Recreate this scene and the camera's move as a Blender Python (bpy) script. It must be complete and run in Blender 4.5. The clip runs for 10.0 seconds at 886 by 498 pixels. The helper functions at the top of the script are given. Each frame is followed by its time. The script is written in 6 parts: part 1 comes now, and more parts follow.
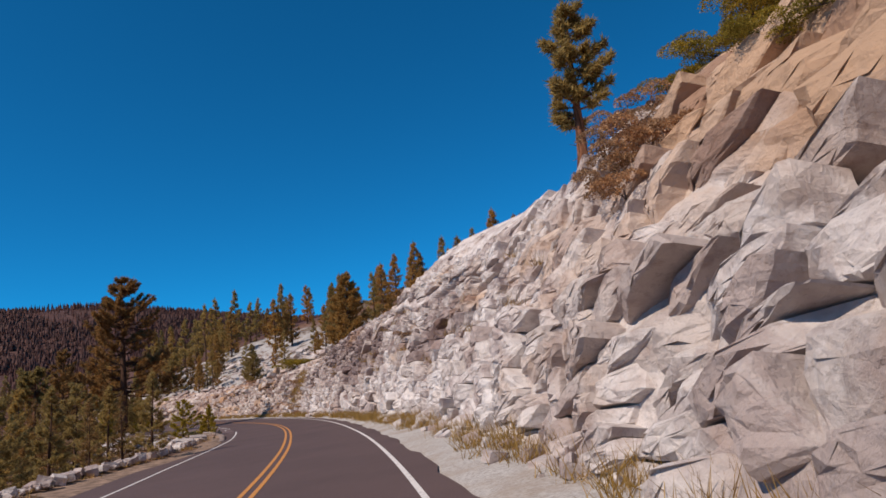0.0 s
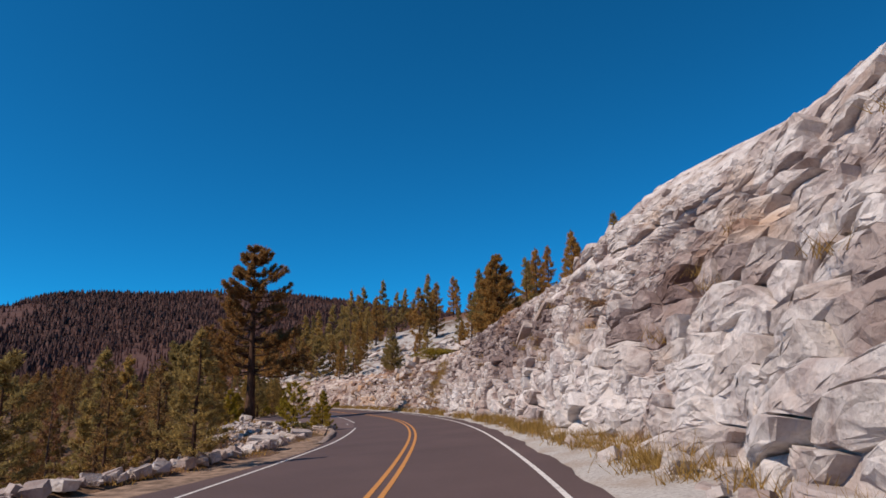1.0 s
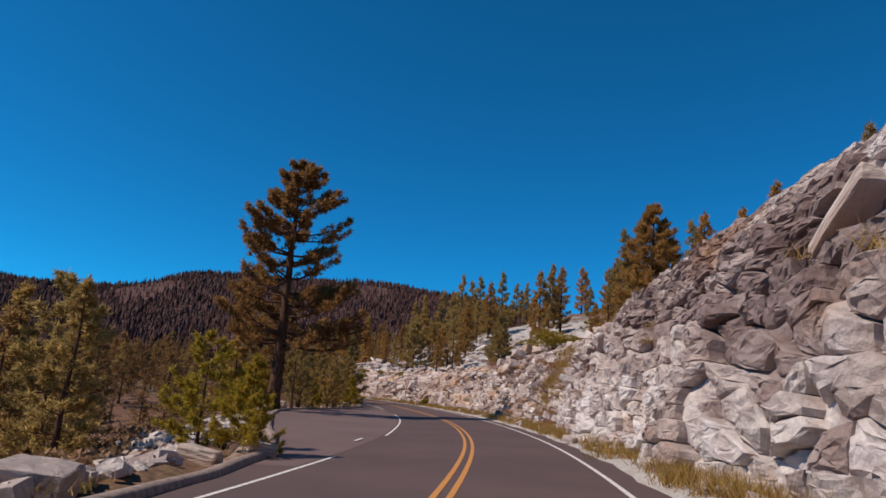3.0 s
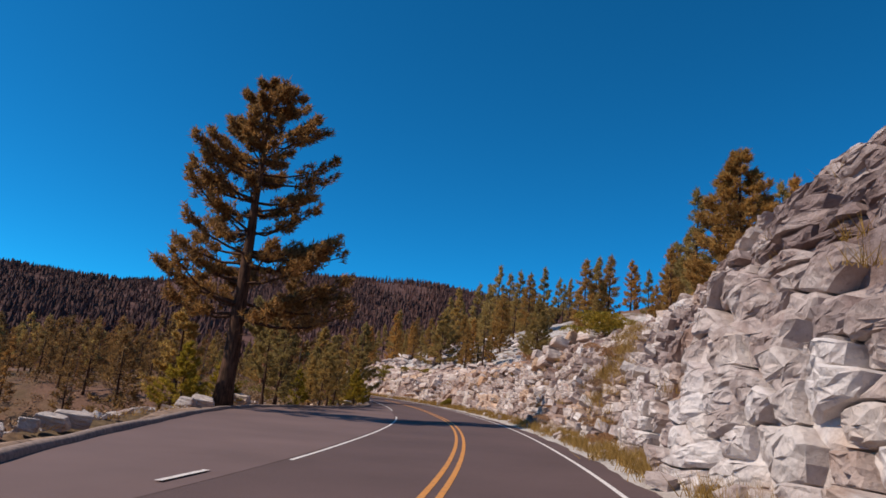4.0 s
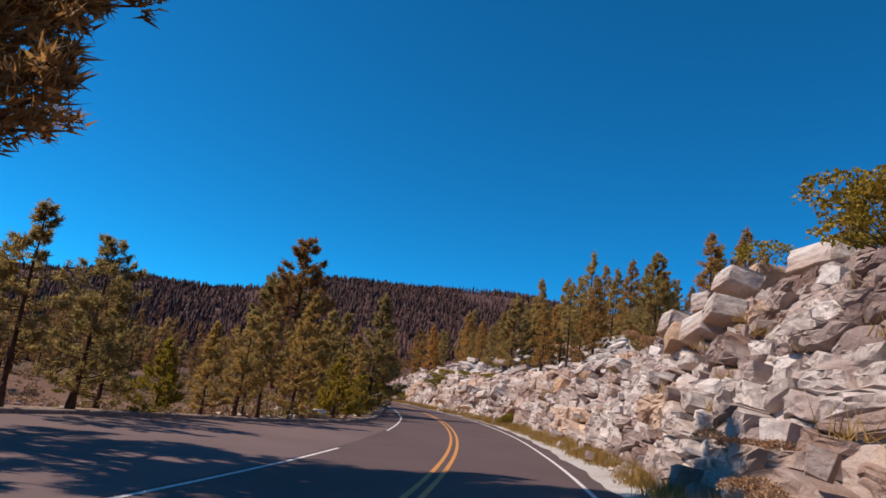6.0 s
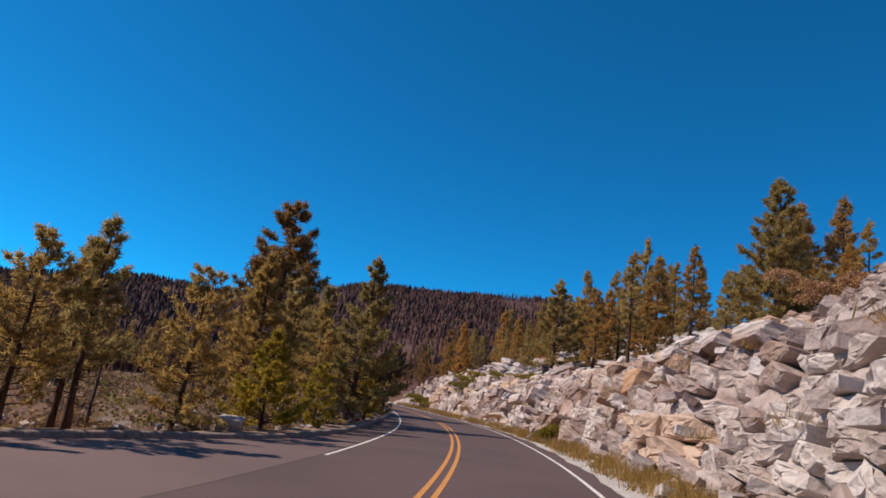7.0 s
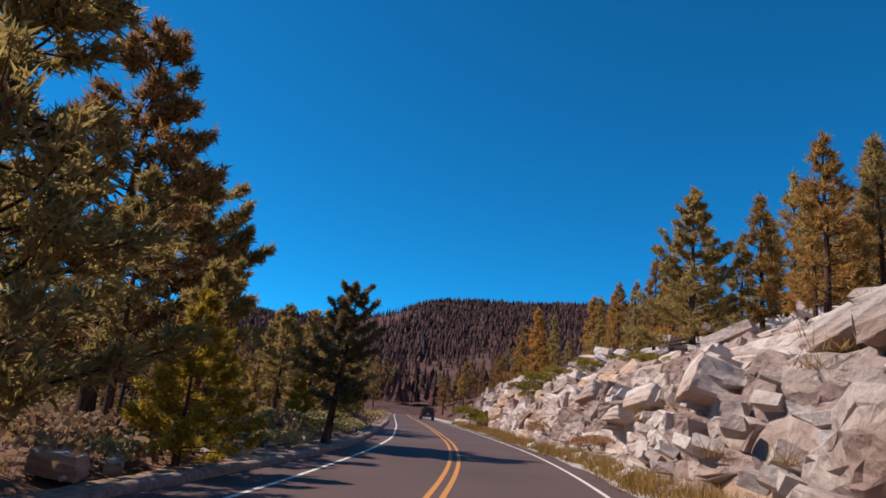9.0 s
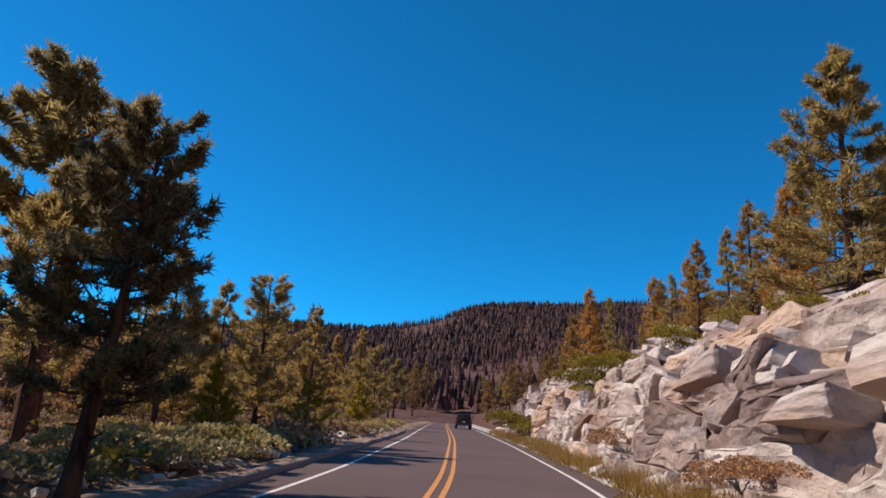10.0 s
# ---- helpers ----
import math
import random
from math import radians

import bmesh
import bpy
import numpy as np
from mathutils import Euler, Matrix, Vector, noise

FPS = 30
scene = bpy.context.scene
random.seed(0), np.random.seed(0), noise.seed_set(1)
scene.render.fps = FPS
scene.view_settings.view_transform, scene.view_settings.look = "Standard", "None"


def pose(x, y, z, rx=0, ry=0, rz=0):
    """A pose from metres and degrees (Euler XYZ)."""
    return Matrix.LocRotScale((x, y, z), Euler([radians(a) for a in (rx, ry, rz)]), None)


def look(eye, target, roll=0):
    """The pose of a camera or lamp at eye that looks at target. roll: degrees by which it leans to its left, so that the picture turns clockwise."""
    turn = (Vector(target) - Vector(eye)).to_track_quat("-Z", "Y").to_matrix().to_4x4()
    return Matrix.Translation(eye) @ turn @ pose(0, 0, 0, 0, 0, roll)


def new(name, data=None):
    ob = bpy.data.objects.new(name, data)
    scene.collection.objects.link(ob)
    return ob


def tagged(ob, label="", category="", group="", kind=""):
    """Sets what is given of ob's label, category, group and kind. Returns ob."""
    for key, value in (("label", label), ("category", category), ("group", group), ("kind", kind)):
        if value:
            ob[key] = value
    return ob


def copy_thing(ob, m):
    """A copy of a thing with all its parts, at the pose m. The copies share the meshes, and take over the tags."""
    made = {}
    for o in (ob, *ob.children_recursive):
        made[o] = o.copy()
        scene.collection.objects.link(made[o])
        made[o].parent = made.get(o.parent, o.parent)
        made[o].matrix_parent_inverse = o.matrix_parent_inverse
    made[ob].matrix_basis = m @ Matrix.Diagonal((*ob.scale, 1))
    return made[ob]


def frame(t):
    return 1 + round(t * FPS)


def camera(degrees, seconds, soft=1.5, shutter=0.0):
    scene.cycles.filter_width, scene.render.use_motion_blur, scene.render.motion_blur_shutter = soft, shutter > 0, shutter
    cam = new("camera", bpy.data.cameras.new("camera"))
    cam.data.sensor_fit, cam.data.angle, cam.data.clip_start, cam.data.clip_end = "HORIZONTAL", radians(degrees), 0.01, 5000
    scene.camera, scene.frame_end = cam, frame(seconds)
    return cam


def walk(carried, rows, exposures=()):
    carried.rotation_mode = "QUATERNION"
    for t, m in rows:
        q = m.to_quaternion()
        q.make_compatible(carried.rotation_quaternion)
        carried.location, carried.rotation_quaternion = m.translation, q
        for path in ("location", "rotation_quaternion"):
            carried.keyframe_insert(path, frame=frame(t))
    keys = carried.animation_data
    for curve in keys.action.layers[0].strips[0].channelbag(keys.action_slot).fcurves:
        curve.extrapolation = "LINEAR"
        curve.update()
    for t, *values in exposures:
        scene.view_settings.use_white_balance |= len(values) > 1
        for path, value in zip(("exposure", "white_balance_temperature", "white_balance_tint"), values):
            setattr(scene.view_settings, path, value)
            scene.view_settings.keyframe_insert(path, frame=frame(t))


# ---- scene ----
cam = camera(67.28, 10.0, soft=1.6)
# seconds, eye x y z, yaw to the left of +y, pitch up, roll (lean to the left)
PATH = [
    (0, 0.86, -5.05, 1.63, -1.73, 11.70, -5.75),
    (0.5, -0.14, 1.41, 1.61, 4.92, 12.22, -3.23),
    (1, -1.26, 8.31, 1.58, 11.25, 12.59, -1.02),
    (1.5, -2.35, 14.49, 1.52, 15.28, 12.86, 0.69),
    (2, -3.74, 21.22, 1.47, 18.47, 12.91, 2.27),
    (2.5, -5.02, 27.42, 1.45, 20.51, 12.83, 3.71),
    (2.7, -5.54, 29.95, 1.47, 21.31, 12.68, 4.03),
    (3.8, -9.11, 44.37, 1.38, 25.53, 12.49, 5.93),
    (4, -9.81, 46.90, 1.39, 26.26, 12.40, 6.02),
    (4.5, -11.59, 52.87, 1.44, 28.11, 12.42, 6.73),
    (5, -13.87, 59.31, 1.42, 30.13, 12.53, 7.32),
    (5.2, -14.79, 61.93, 1.41, 31.03, 12.54, 7.37),
    (6.3, -20.79, 75.95, 1.41, 35.48, 12.83, 8.23),
    (6.5, -22.10, 78.51, 1.38, 36.14, 12.87, 8.34),
    (7, -25.59, 84.99, 1.36, 37.97, 13.05, 8.33),
    (7.5, -29.01, 91.03, 1.37, 39.64, 13.14, 8.12),
    (8, -32.87, 97.41, 1.37, 41.52, 13.34, 7.58),
    (8.5, -36.58, 103.07, 1.42, 43.23, 13.46, 7.13),
    (9, -40.62, 108.95, 1.42, 45.08, 13.85, 6.00),
    (9.5, -44.34, 114.05, 1.46, 46.95, 14.08, 5.41),
    (10, -48.71, 119.53, 1.51, 48.93, 14.20, 3.98),
]


def ahead(yaw, pitch):
    return Vector((-math.sin(radians(yaw)) * math.cos(radians(pitch)), math.cos(radians(yaw)) * math.cos(radians(pitch)), math.sin(radians(pitch))))


walk(cam, [(t, look((x, y, z), Vector((x, y, z)) + 2 * ahead(yaw, pitch), roll)) for t, x, y, z, yaw, pitch, roll in PATH],
     exposures=[(0.0, -0.19, 6620, 11), (1.0, -0.18, 6620, 11), (2.5, -0.2, 6620, 11), (4.0, -0.04, 6620, 11), (5.0, 0.05, 6620, 11), (6.4, 0.12, 6620, 11), (7.1, 0.04, 6620, 11), (8.0, 0.0, 6620, 11), (8.5, 0.05, 6620, 11), (9.0, 0.15, 6620, 11), (10.0, 0.2, 6620, 11)])

# ---- light: a clear autumn day, the sun behind and to the left ----
SUN_TOWARDS = Vector((-0.80, -0.60, 0.0)).normalized()
SUN_ELEVATION = radians(45)
world = bpy.data.worlds.new("clear_sky")
scene.world = world
world.use_nodes = True
wn = world.node_tree
sky = wn.nodes.new("ShaderNodeTexSky")
sky.sky_type, sky.sun_disc = "NISHITA", False
sky.sun_elevation = SUN_ELEVATION
sky.sun_rotation = math.atan2(SUN_TOWARDS.x, SUN_TOWARDS.y)
sky.altitude, sky.air_density, sky.dust_density, sky.ozone_density = 2400, 0.75, 0.15, 3.5
wn.nodes["Background"].inputs["Strength"].default_value = 0.085
deep_blue = wn.nodes.new("ShaderNodeMix")
deep_blue.data_type, deep_blue.blend_type = "RGBA", "MULTIPLY"
deep_blue.inputs[0].default_value, deep_blue.inputs[7].default_value = 1.0, (0.08, 1.36, 1.85, 1)
wn.links.new(sky.outputs["Color"], deep_blue.inputs[6])
wn.links.new(deep_blue.outputs[2], wn.nodes["Background"].inputs["Color"])
sun = new("sun", bpy.data.lights.new("sun", "SUN"))
sun.data.energy, sun.data.angle, sun.data.color = 5.0, radians(0.55), (1.0, 0.88, 0.76)
toward = SUN_TOWARDS * math.cos(SUN_ELEVATION) + Vector((0, 0, math.sin(SUN_ELEVATION)))
sun.matrix_world = look(toward * 300, (0, 0, 0))
scene.view_settings.exposure = 0.0

# ---- the lie of the land: s runs along the double yellow line, d to its right ----
S0, S1, DS = -80.0, 420.0, 0.25


def heading_at(s):
    if s < 0:
        return 0.1102 + 0.0031 * s
    u = min(s, 140.0) / 100
    return 0.1102 + 0.6131 * u - 0.2943 * u * u + 0.1412 * u ** 3 - 0.0004 * max(0.0, s - 175.0)


LINE_S = np.arange(S0, S1, DS)
LINE_H = np.array([heading_at(s) for s in LINE_S])
LINE_X, LINE_Y = np.cumsum(-np.sin(LINE_H)) * DS, np.cumsum(np.cos(LINE_H)) * DS
_zero = int(-S0 / DS)
LINE_X += -2.487 - LINE_X[_zero]
LINE_Y += 8.0 - LINE_Y[_zero]
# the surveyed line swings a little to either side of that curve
SWING = np.interp(LINE_S, [-80, -10, 5, 20, 35, 50, 65, 80, 95, 110, 125, 140, 160, 190, 240, 420],
                  [-0.1, -0.1, -0.55, -0.54, -0.08, 0.33, 0.41, 0.44, 0.28, 0.06, -0.12, -0.54, -1.33, -3.1, -6.6, -19.5])
SWING = np.convolve(np.pad(SWING, 40, mode="edge"), np.hanning(81) / np.hanning(81).sum(), "valid")
LINE_X, LINE_Y = LINE_X + SWING * np.cos(LINE_H), LINE_Y + SWING * np.sin(LINE_H)
LINE_H = np.arctan2(-np.gradient(LINE_X), np.gradient(LINE_Y))
# height of the middle line, and how much the carriageway banks
ROAD_S = [-80, -10, 15, 40, 65, 90, 115, 140, 190, 420]
ROAD_Z = [-0.04, -0.04, 0.0, 0.0, -0.06, -0.10, 0.06, 0.27, 0.42, 0.6]
ROAD_BANK = [0.06, 0.06, 0.046, 0.044, 0.045, 0.056, 0.046, 0.006, 0.006, 0.0]


def road_z(s, d):
    """Height of the carriageway; the lay-by lies level beyond the lane."""
    return np.interp(s, ROAD_S, ROAD_Z) + np.interp(s, ROAD_S, ROAD_BANK) * np.clip(d, -5.5, 7)


def to_xy(s, d):
    """World x, y of places s along the road and d to the right of its middle."""
    h = np.interp(s, LINE_S, LINE_H)
    return np.interp(s, LINE_S, LINE_X) + d * np.cos(h), np.interp(s, LINE_S, LINE_Y) + d * np.sin(h)


def to_sd(x, y):
    """The nearest place of the road's middle line, for arrays of world x, y."""
    x, y = np.asarray(x, float).ravel(), np.asarray(y, float).ravel()
    s, d = np.empty(len(x)), np.empty(len(x))
    lx, ly, ls, lh = LINE_X[::8], LINE_Y[::8], LINE_S[::8], LINE_H[::8]
    for a in range(0, len(x), 20000):
        px, py = x[a:a + 20000, None], y[a:a + 20000, None]
        k = np.argmin((px - lx) ** 2 + (py - ly) ** 2, 1)
        along = -(px[:, 0] - lx[k]) * np.sin(lh[k]) + (py[:, 0] - ly[k]) * np.cos(lh[k])
        s[a:a + 20000] = ls[k] + along
        d[a:a + 20000] = (px[:, 0] - lx[k]) * np.cos(lh[k]) + (py[:, 0] - ly[k]) * np.sin(lh[k])
    return s, d


def smooth(u):
    u = np.clip(u, 0, 1)
    return u * u * (3 - 2 * u)


# left edge of the tarmac: the lane's edge, then the lay-by, then the lane again
EDGE_S = [-80, 0, 8, 13.3, 15.5, 19.3, 24, 28, 33, 37.5, 41.7, 47.3, 49.5, 52, 55.7, 62, 68, 74.5, 80, 85, 90, 93, 97, 100.7, 103, 107, 112, 118, 125, 130, 164, 420]
EDGE_D = [-5.5, -5.5, -5.4, -5.2, -4.64, -4.05, -3.6, -3.62, -3.75, -4.0, -4.5, -5.95, -6.6, -7.4, -8.35, -9.7, -10.8, -11.5, -11.4, -10.8, -9.4, -8.0, -6.6, -5.3, -4.8, -4.3, -4.2, -4.05, -3.65, -3.4, -3.2, -3.2]
# height of the rock face 8 m and 11 m out from the yellow line
FACE_S = [-80, -20, -8, 0, 7, 14, 20, 27, 30, 34, 45, 55, 65, 75, 84, 89, 95, 105, 120, 140, 155, 165, 176, 186, 196, 210, 420]
FACE_8 = [5.2, 5.2, 5.2, 6.1, 7.0, 6.7, 7.6, 8.1, 7.6, 6.7, 6.7, 6.3, 5.0, 4.6, 5.0, 5.4, 4.6, 4.4, 3.75, 3.6, 3.8, 4.3, 4.2, 3.2, 1.6, 0.6, 0.5]
FACE_11 = [8.6, 8.6, 8.6, 9.6, 10.4, 10.2, 10.7, 10.8, 9.8, 8.2, 8.3, 8.1, 6.9, 6.3, 6.4, 6.5, 5.8, 5.4, 4.6, 4.5, 4.7, 5.2, 5.1, 4.2, 2.4, 1.0, 0.8]
HILL_AZ = [-180, -90, -40, 0, 12, 17, 22, 25, 29, 34, 38, 42, 44, 46, 48, 50, 52, 55, 58, 60, 62, 65, 68, 72, 90, 130, 180]
HILL_EL = [3.0, 5.0, 8.0, 7.6, 7.7, 8.2, 8.9, 9.2, 9.4, 9.4, 9.1, 8.75, 8.5, 7.9, 7.1, 6.6, 6.1, 6.0, 6.3, 6.5, 6.1, 5.6, 5.1, 4.8, 4.5, 4.0, 3.0]
HILL_EYE = (-14.5, 59.0)
FOOT = 4.95


def edge_left(s):
    return np.interp(s, EDGE_S, EDGE_D)


# where the foot of the face lies, and how far its profile is drawn out or squeezed
WARP_S = [-20, 5, 12, 20, 28, 36, 60, 75, 90, 108, 116, 140, 200]
SHIFT = [0.2, 0.2, 0.2, 0.2, 0.0, -0.25, -0.25, -0.15, -0.1, -0.1, -0.4, -0.5, -0.5]
SPREAD = [1.15, 1.3, 1.36, 1.42, 1.1, 0.85, 0.8, 0.85, 0.9, 0.9, 0.76, 0.7, 0.7]


def warp(s, k):
    """Distance from the yellow line of a place k along the profile."""
    k = np.asarray(k, float)
    spread = np.interp(s, WARP_S, SPREAD)
    return np.interp(s, WARP_S, SHIFT) + np.where(k < FOOT, k, FOOT + (np.minimum(k, 11) - FOOT) * spread + np.maximum(k - 11, 0))


def unwarp(s, d):
    d = np.asarray(d, float) - np.interp(s, WARP_S, SHIFT)
    spread = np.interp(s, WARP_S, SPREAD)
    top = FOOT + (11 - FOOT) * spread
    return np.where(d < FOOT, d, np.where(d < top, FOOT + (d - FOOT) / spread, 11 + d - top))


def face_profile(s, d):
    return face_k(s, unwarp(s, d))


def face_k(s, d):
    """Height of the cut rock and the slope above it, right of the road."""
    z8, z11 = np.interp(s, FACE_S, FACE_8), np.interp(s, FACE_S, FACE_11)
    k = [np.full_like(z8, FOOT), 5.5, 6.1, 7.0, 8.2, 9.5, 11.0]
    z = [road_z(s, 5.0) - 0.05, 0.27 * z8, 0.5 * z8, 0.74 * z8, z8, 0.45 * z8 + 0.55 * z11, z11]
    out = np.where(d < FOOT, road_z(s, d), z[0])
    for a in range(6):
        u = (d - k[a]) / (k[a + 1] - k[a])
        out = np.where((u >= 0) & (u <= 1), z[a] + (z[a + 1] - z[a]) * u, out)
    rise = 0.33 + 0.35 * smooth((14 - s) / 12)
    up = z11 + rise * np.minimum(d - 11, 45) + 0.30 * np.clip(d - 56, 0, 120)
    return np.where(d > 11, up, out)


def hill(x, y):
    """The far wooded mountain round the valley."""
    rx, ry = x - HILL_EYE[0], y - HILL_EYE[1]
    r, az = np.hypot(rx, ry), np.degrees(np.arctan2(-rx, ry))
    top = 800 * np.tan(np.radians(np.interp(az, HILL_AZ, HILL_EL))) - 8
    lump = 7 * np.sin(x * 0.011 + 1.3) * np.cos(y * 0.013) + 4 * np.sin(x * 0.031) * np.sin(y * 0.027 + 2)
    up = smooth((r - 190) / 640)
    return up * (top + lump * (1 - 0.6 * smooth((r - 600) / 200))) - 0.05 * np.maximum(0, r - 860)


def land(x, y):
    """Height of the ground at arrays of world x, y."""
    s, d = to_sd(x, y)
    x, y = np.asarray(x, float).ravel(), np.asarray(y, float).ravel()
    e = edge_left(s) - d
    steep = 0.05 + 0.27 * smooth((112 - s) / 26)
    fall = np.minimum(steep * np.clip(e - 2.0 + 0.9 * smooth((s - 26) / 6) * smooth((112 - s) / 10), 0, 60), 16) + 0.03 * np.clip(e - 62, 0, 200)
    bumps = 0.25 * np.sin(0.7 * x + 0.4 * y) * np.sin(0.5 * y - 0.3 * x + 1) + 0.12 * np.sin(1.9 * x) * np.sin(1.7 * y + 0.6)
    left = road_z(s, d) + 0.13 * smooth(e / 0.25) - fall + bumps * smooth((e - 1.5) / 5)
    right = face_profile(s, d) + bumps * 1.6 * smooth((d - 11) / 6)
    z = np.where(e > 0, left, np.where(d > 3.6, right, road_z(s, d)))
    far = np.hypot(x - HILL_EYE[0], y - HILL_EYE[1])
    near = np.where(d > 0, np.minimum(z, 70.0), z) * (1 - smooth((far - 200) / 260))
    return near + np.where((far > 190), hill(x, y), 0.0)


# ---- materials ----
def material(name, rough=0.8, metallic=0.0, specular=0.3):
    m = bpy.data.materials.new(name)
    m.use_nodes = True
    b = m.node_tree.nodes["Principled BSDF"]
    b.inputs["Roughness"].default_value = rough
    b.inputs["Metallic"].default_value = metallic
    b.inputs["Specular IOR Level"].default_value = specular
    return m, m.node_tree, b


def node(tree, kind, **values):
    n = tree.nodes.new(kind)
    for key, value in values.items():
        n.inputs[key.replace("_", " ")].default_value = value
    return n


def coords(tree, scale=(1, 1, 1), turn=(0, 0, 0)):
    c, m = tree.nodes.new("ShaderNodeTexCoord"), tree.nodes.new("ShaderNodeMapping")
    m.inputs["Scale"].default_value, m.inputs["Rotation"].default_value = scale, turn
    tree.links.new(c.outputs["Object"], m.inputs["Vector"])
    return m.outputs["Vector"]


def noise_tex(tree, vector, scale, detail=4.0, rough=0.6, distortion=0.0):
    n = node(tree, "ShaderNodeTexNoise", Scale=scale, Detail=detail, Roughness=rough, Distortion=distortion)
    tree.links.new(vector, n.inputs["Vector"])
    return n.outputs["Fac"]


def ramp(tree, fac, stops):
    r = tree.nodes.new("ShaderNodeValToRGB")
    e = r.color_ramp.elements
    while len(e) < len(stops):
        e.new(0.5)
    for el, (p, c) in zip(e, stops):
        el.position, el.color = p, (*c, 1) if len(c) == 3 else c
    tree.links.new(fac, r.inputs["Fac"])
    return r.outputs["Color"]


def grey(v):
    return (v, v, v)


def mix(tree, fac, a, b, blend="MIX"):
    m = tree.nodes.new("ShaderNodeMix")
    m.data_type, m.blend_type = "RGBA", blend
    for sock, value in ((m.inputs[0], fac), (m.inputs[6], a), (m.inputs[7], b)):
        if isinstance(value, (int, float)):
            sock.default_value = value
        elif isinstance(value, tuple):
            sock.default_value = (*value, 1)
        else:
            tree.links.new(value, sock)
    return m.outputs[2]


def bump(tree, bsdf, height, strength=0.4, distance=0.02):
    b = node(tree, "ShaderNodeBump", Strength=strength, Distance=distance)
    tree.links.new(height, b.inputs["Height"])
    tree.links.new(b.outputs["Normal"], bsdf.inputs["Normal"])


def plain(name, colour, rough=0.6, metallic=0.0, vary=0.25, scale=6.0, specular=0.3):
    """One colour with slight uneven grain."""
    m, t, b = material(name, rough, metallic, specular)
    v = coords(t)
    dark = tuple(c * (1 - vary) for c in colour)
    light = tuple(min(1, c * (1 + vary)) for c in colour)
    t.links.new(ramp(t, noise_tex(t, v, scale), [(0.3, dark), (0.7, light)]), b.inputs["Base Color"])
    return m


def rock_material(name, light, mid, dark, rust, random_tint=False):
    m, t, b = material(name, 0.9, 0.0, 0.2)
    v = coords(t)
    big = noise_tex(t, v, 0.5, 6, 0.65, 0.5)
    mid_n = noise_tex(t, v, 2.2, 7, 0.7, 0.3)
    fine = noise_tex(t, v, 11.0, 6, 0.75)
    col = ramp(t, mid_n, [(0.24, mid), (0.46, light), (0.72, tuple(min(0.8, c * 1.12) for c in light))])
    # broad weathered patches, lilac-brown, and darker runs below the ledges
    col = mix(t, ramp(t, big, [(0.46, grey(0.0)), (0.60, grey(0.75))]), col, mid)
    runs = noise_tex(t, coords(t, (1.9, 1.9, 0.35)), 1.3, 8, 0.75, 0.3)
    col = mix(t, ramp(t, runs, [(0.57, grey(0.0)), (0.70, grey(0.42))]), col, dark)
    warm = noise_tex(t, coords(t, (1, 1, 1.4), (0.2, 0.4, 0)), 0.2, 4, 0.6, 0.5)
    col = mix(t, ramp(t, warm, [(0.54, grey(0.0)), (0.68, grey(0.75))]), col, rust)
    # lichen and grain
    col = mix(t, ramp(t, fine, [(0.30, grey(0.4)), (0.41, grey(0.0))]), col, tuple(c * 0.6 for c in dark))
    if random_tint:
        info = t.nodes.new("ShaderNodeObjectInfo")
        tint = ramp(t, info.outputs["Random"], [(0.0, (0.74, 0.70, 0.69)), (0.4, (0.92, 0.90, 0.89)), (0.75, (1, 1, 1)), (1.0, (1.0, 0.86, 0.74))])
    else:
        at = t.nodes.new("ShaderNodeAttribute")
        at.attribute_name = "block"
        tint = ramp(t, at.outputs["Fac"], [(0.0, (0.44, 0.37, 0.37)), (0.45, (0.80, 0.74, 0.73)), (0.70, (1, 1, 1)), (0.95, (1.14, 1.17, 1.20))])
        iron = t.nodes.new("ShaderNodeAttribute")
        iron.attribute_name = "rust"
        col = mix(t, iron.outputs["Fac"], col, rust)
    col = mix(t, 1.0, col, tint, "MULTIPLY")
    t.links.new(col, b.inputs["Base Color"])
    # rough grain and shallow chips
    grain = noise_tex(t, v, 5.0, 10, 0.72, 0.2)
    bend = t.nodes.new("ShaderNodeVectorMath")
    bend.operation = "MULTIPLY_ADD"
    swirl = node(t, "ShaderNodeTexNoise", Scale=1.4, Detail=4.0, Roughness=0.65)
    t.links.new(v, swirl.inputs["Vector"])
    t.links.new(coords(t, (0.8, 0.8, 1.8), (0.12, 0.08, 0)), bend.inputs[2])
    t.links.new(swirl.outputs["Color"], bend.inputs[0])
    bend.inputs[1].default_value = (0.7, 0.7, 0.7)
    chips = node(t, "ShaderNodeTexVoronoi", Scale=2.2)
    t.links.new(bend.outputs["Vector"], chips.inputs["Vector"])
    bump(t, b, mix(t, 0.5, grain, chips.outputs["Distance"]), 1.0, 0.16)
    return m


GRANITE = rock_material("granite", (0.60, 0.53, 0.49), (0.345, 0.255, 0.228), (0.11, 0.070, 0.060), (0.46, 0.29, 0.185))
GRANITE_LOOSE = rock_material("granite_loose", (0.60, 0.53, 0.485), (0.39, 0.28, 0.245), (0.13, 0.085, 0.07), (0.47, 0.31, 0.20), True)
GRANITE_BROWN = rock_material("iron_stained_granite", (0.50, 0.34, 0.23), (0.36, 0.23, 0.155), (0.13, 0.075, 0.055), (0.42, 0.25, 0.14), True)


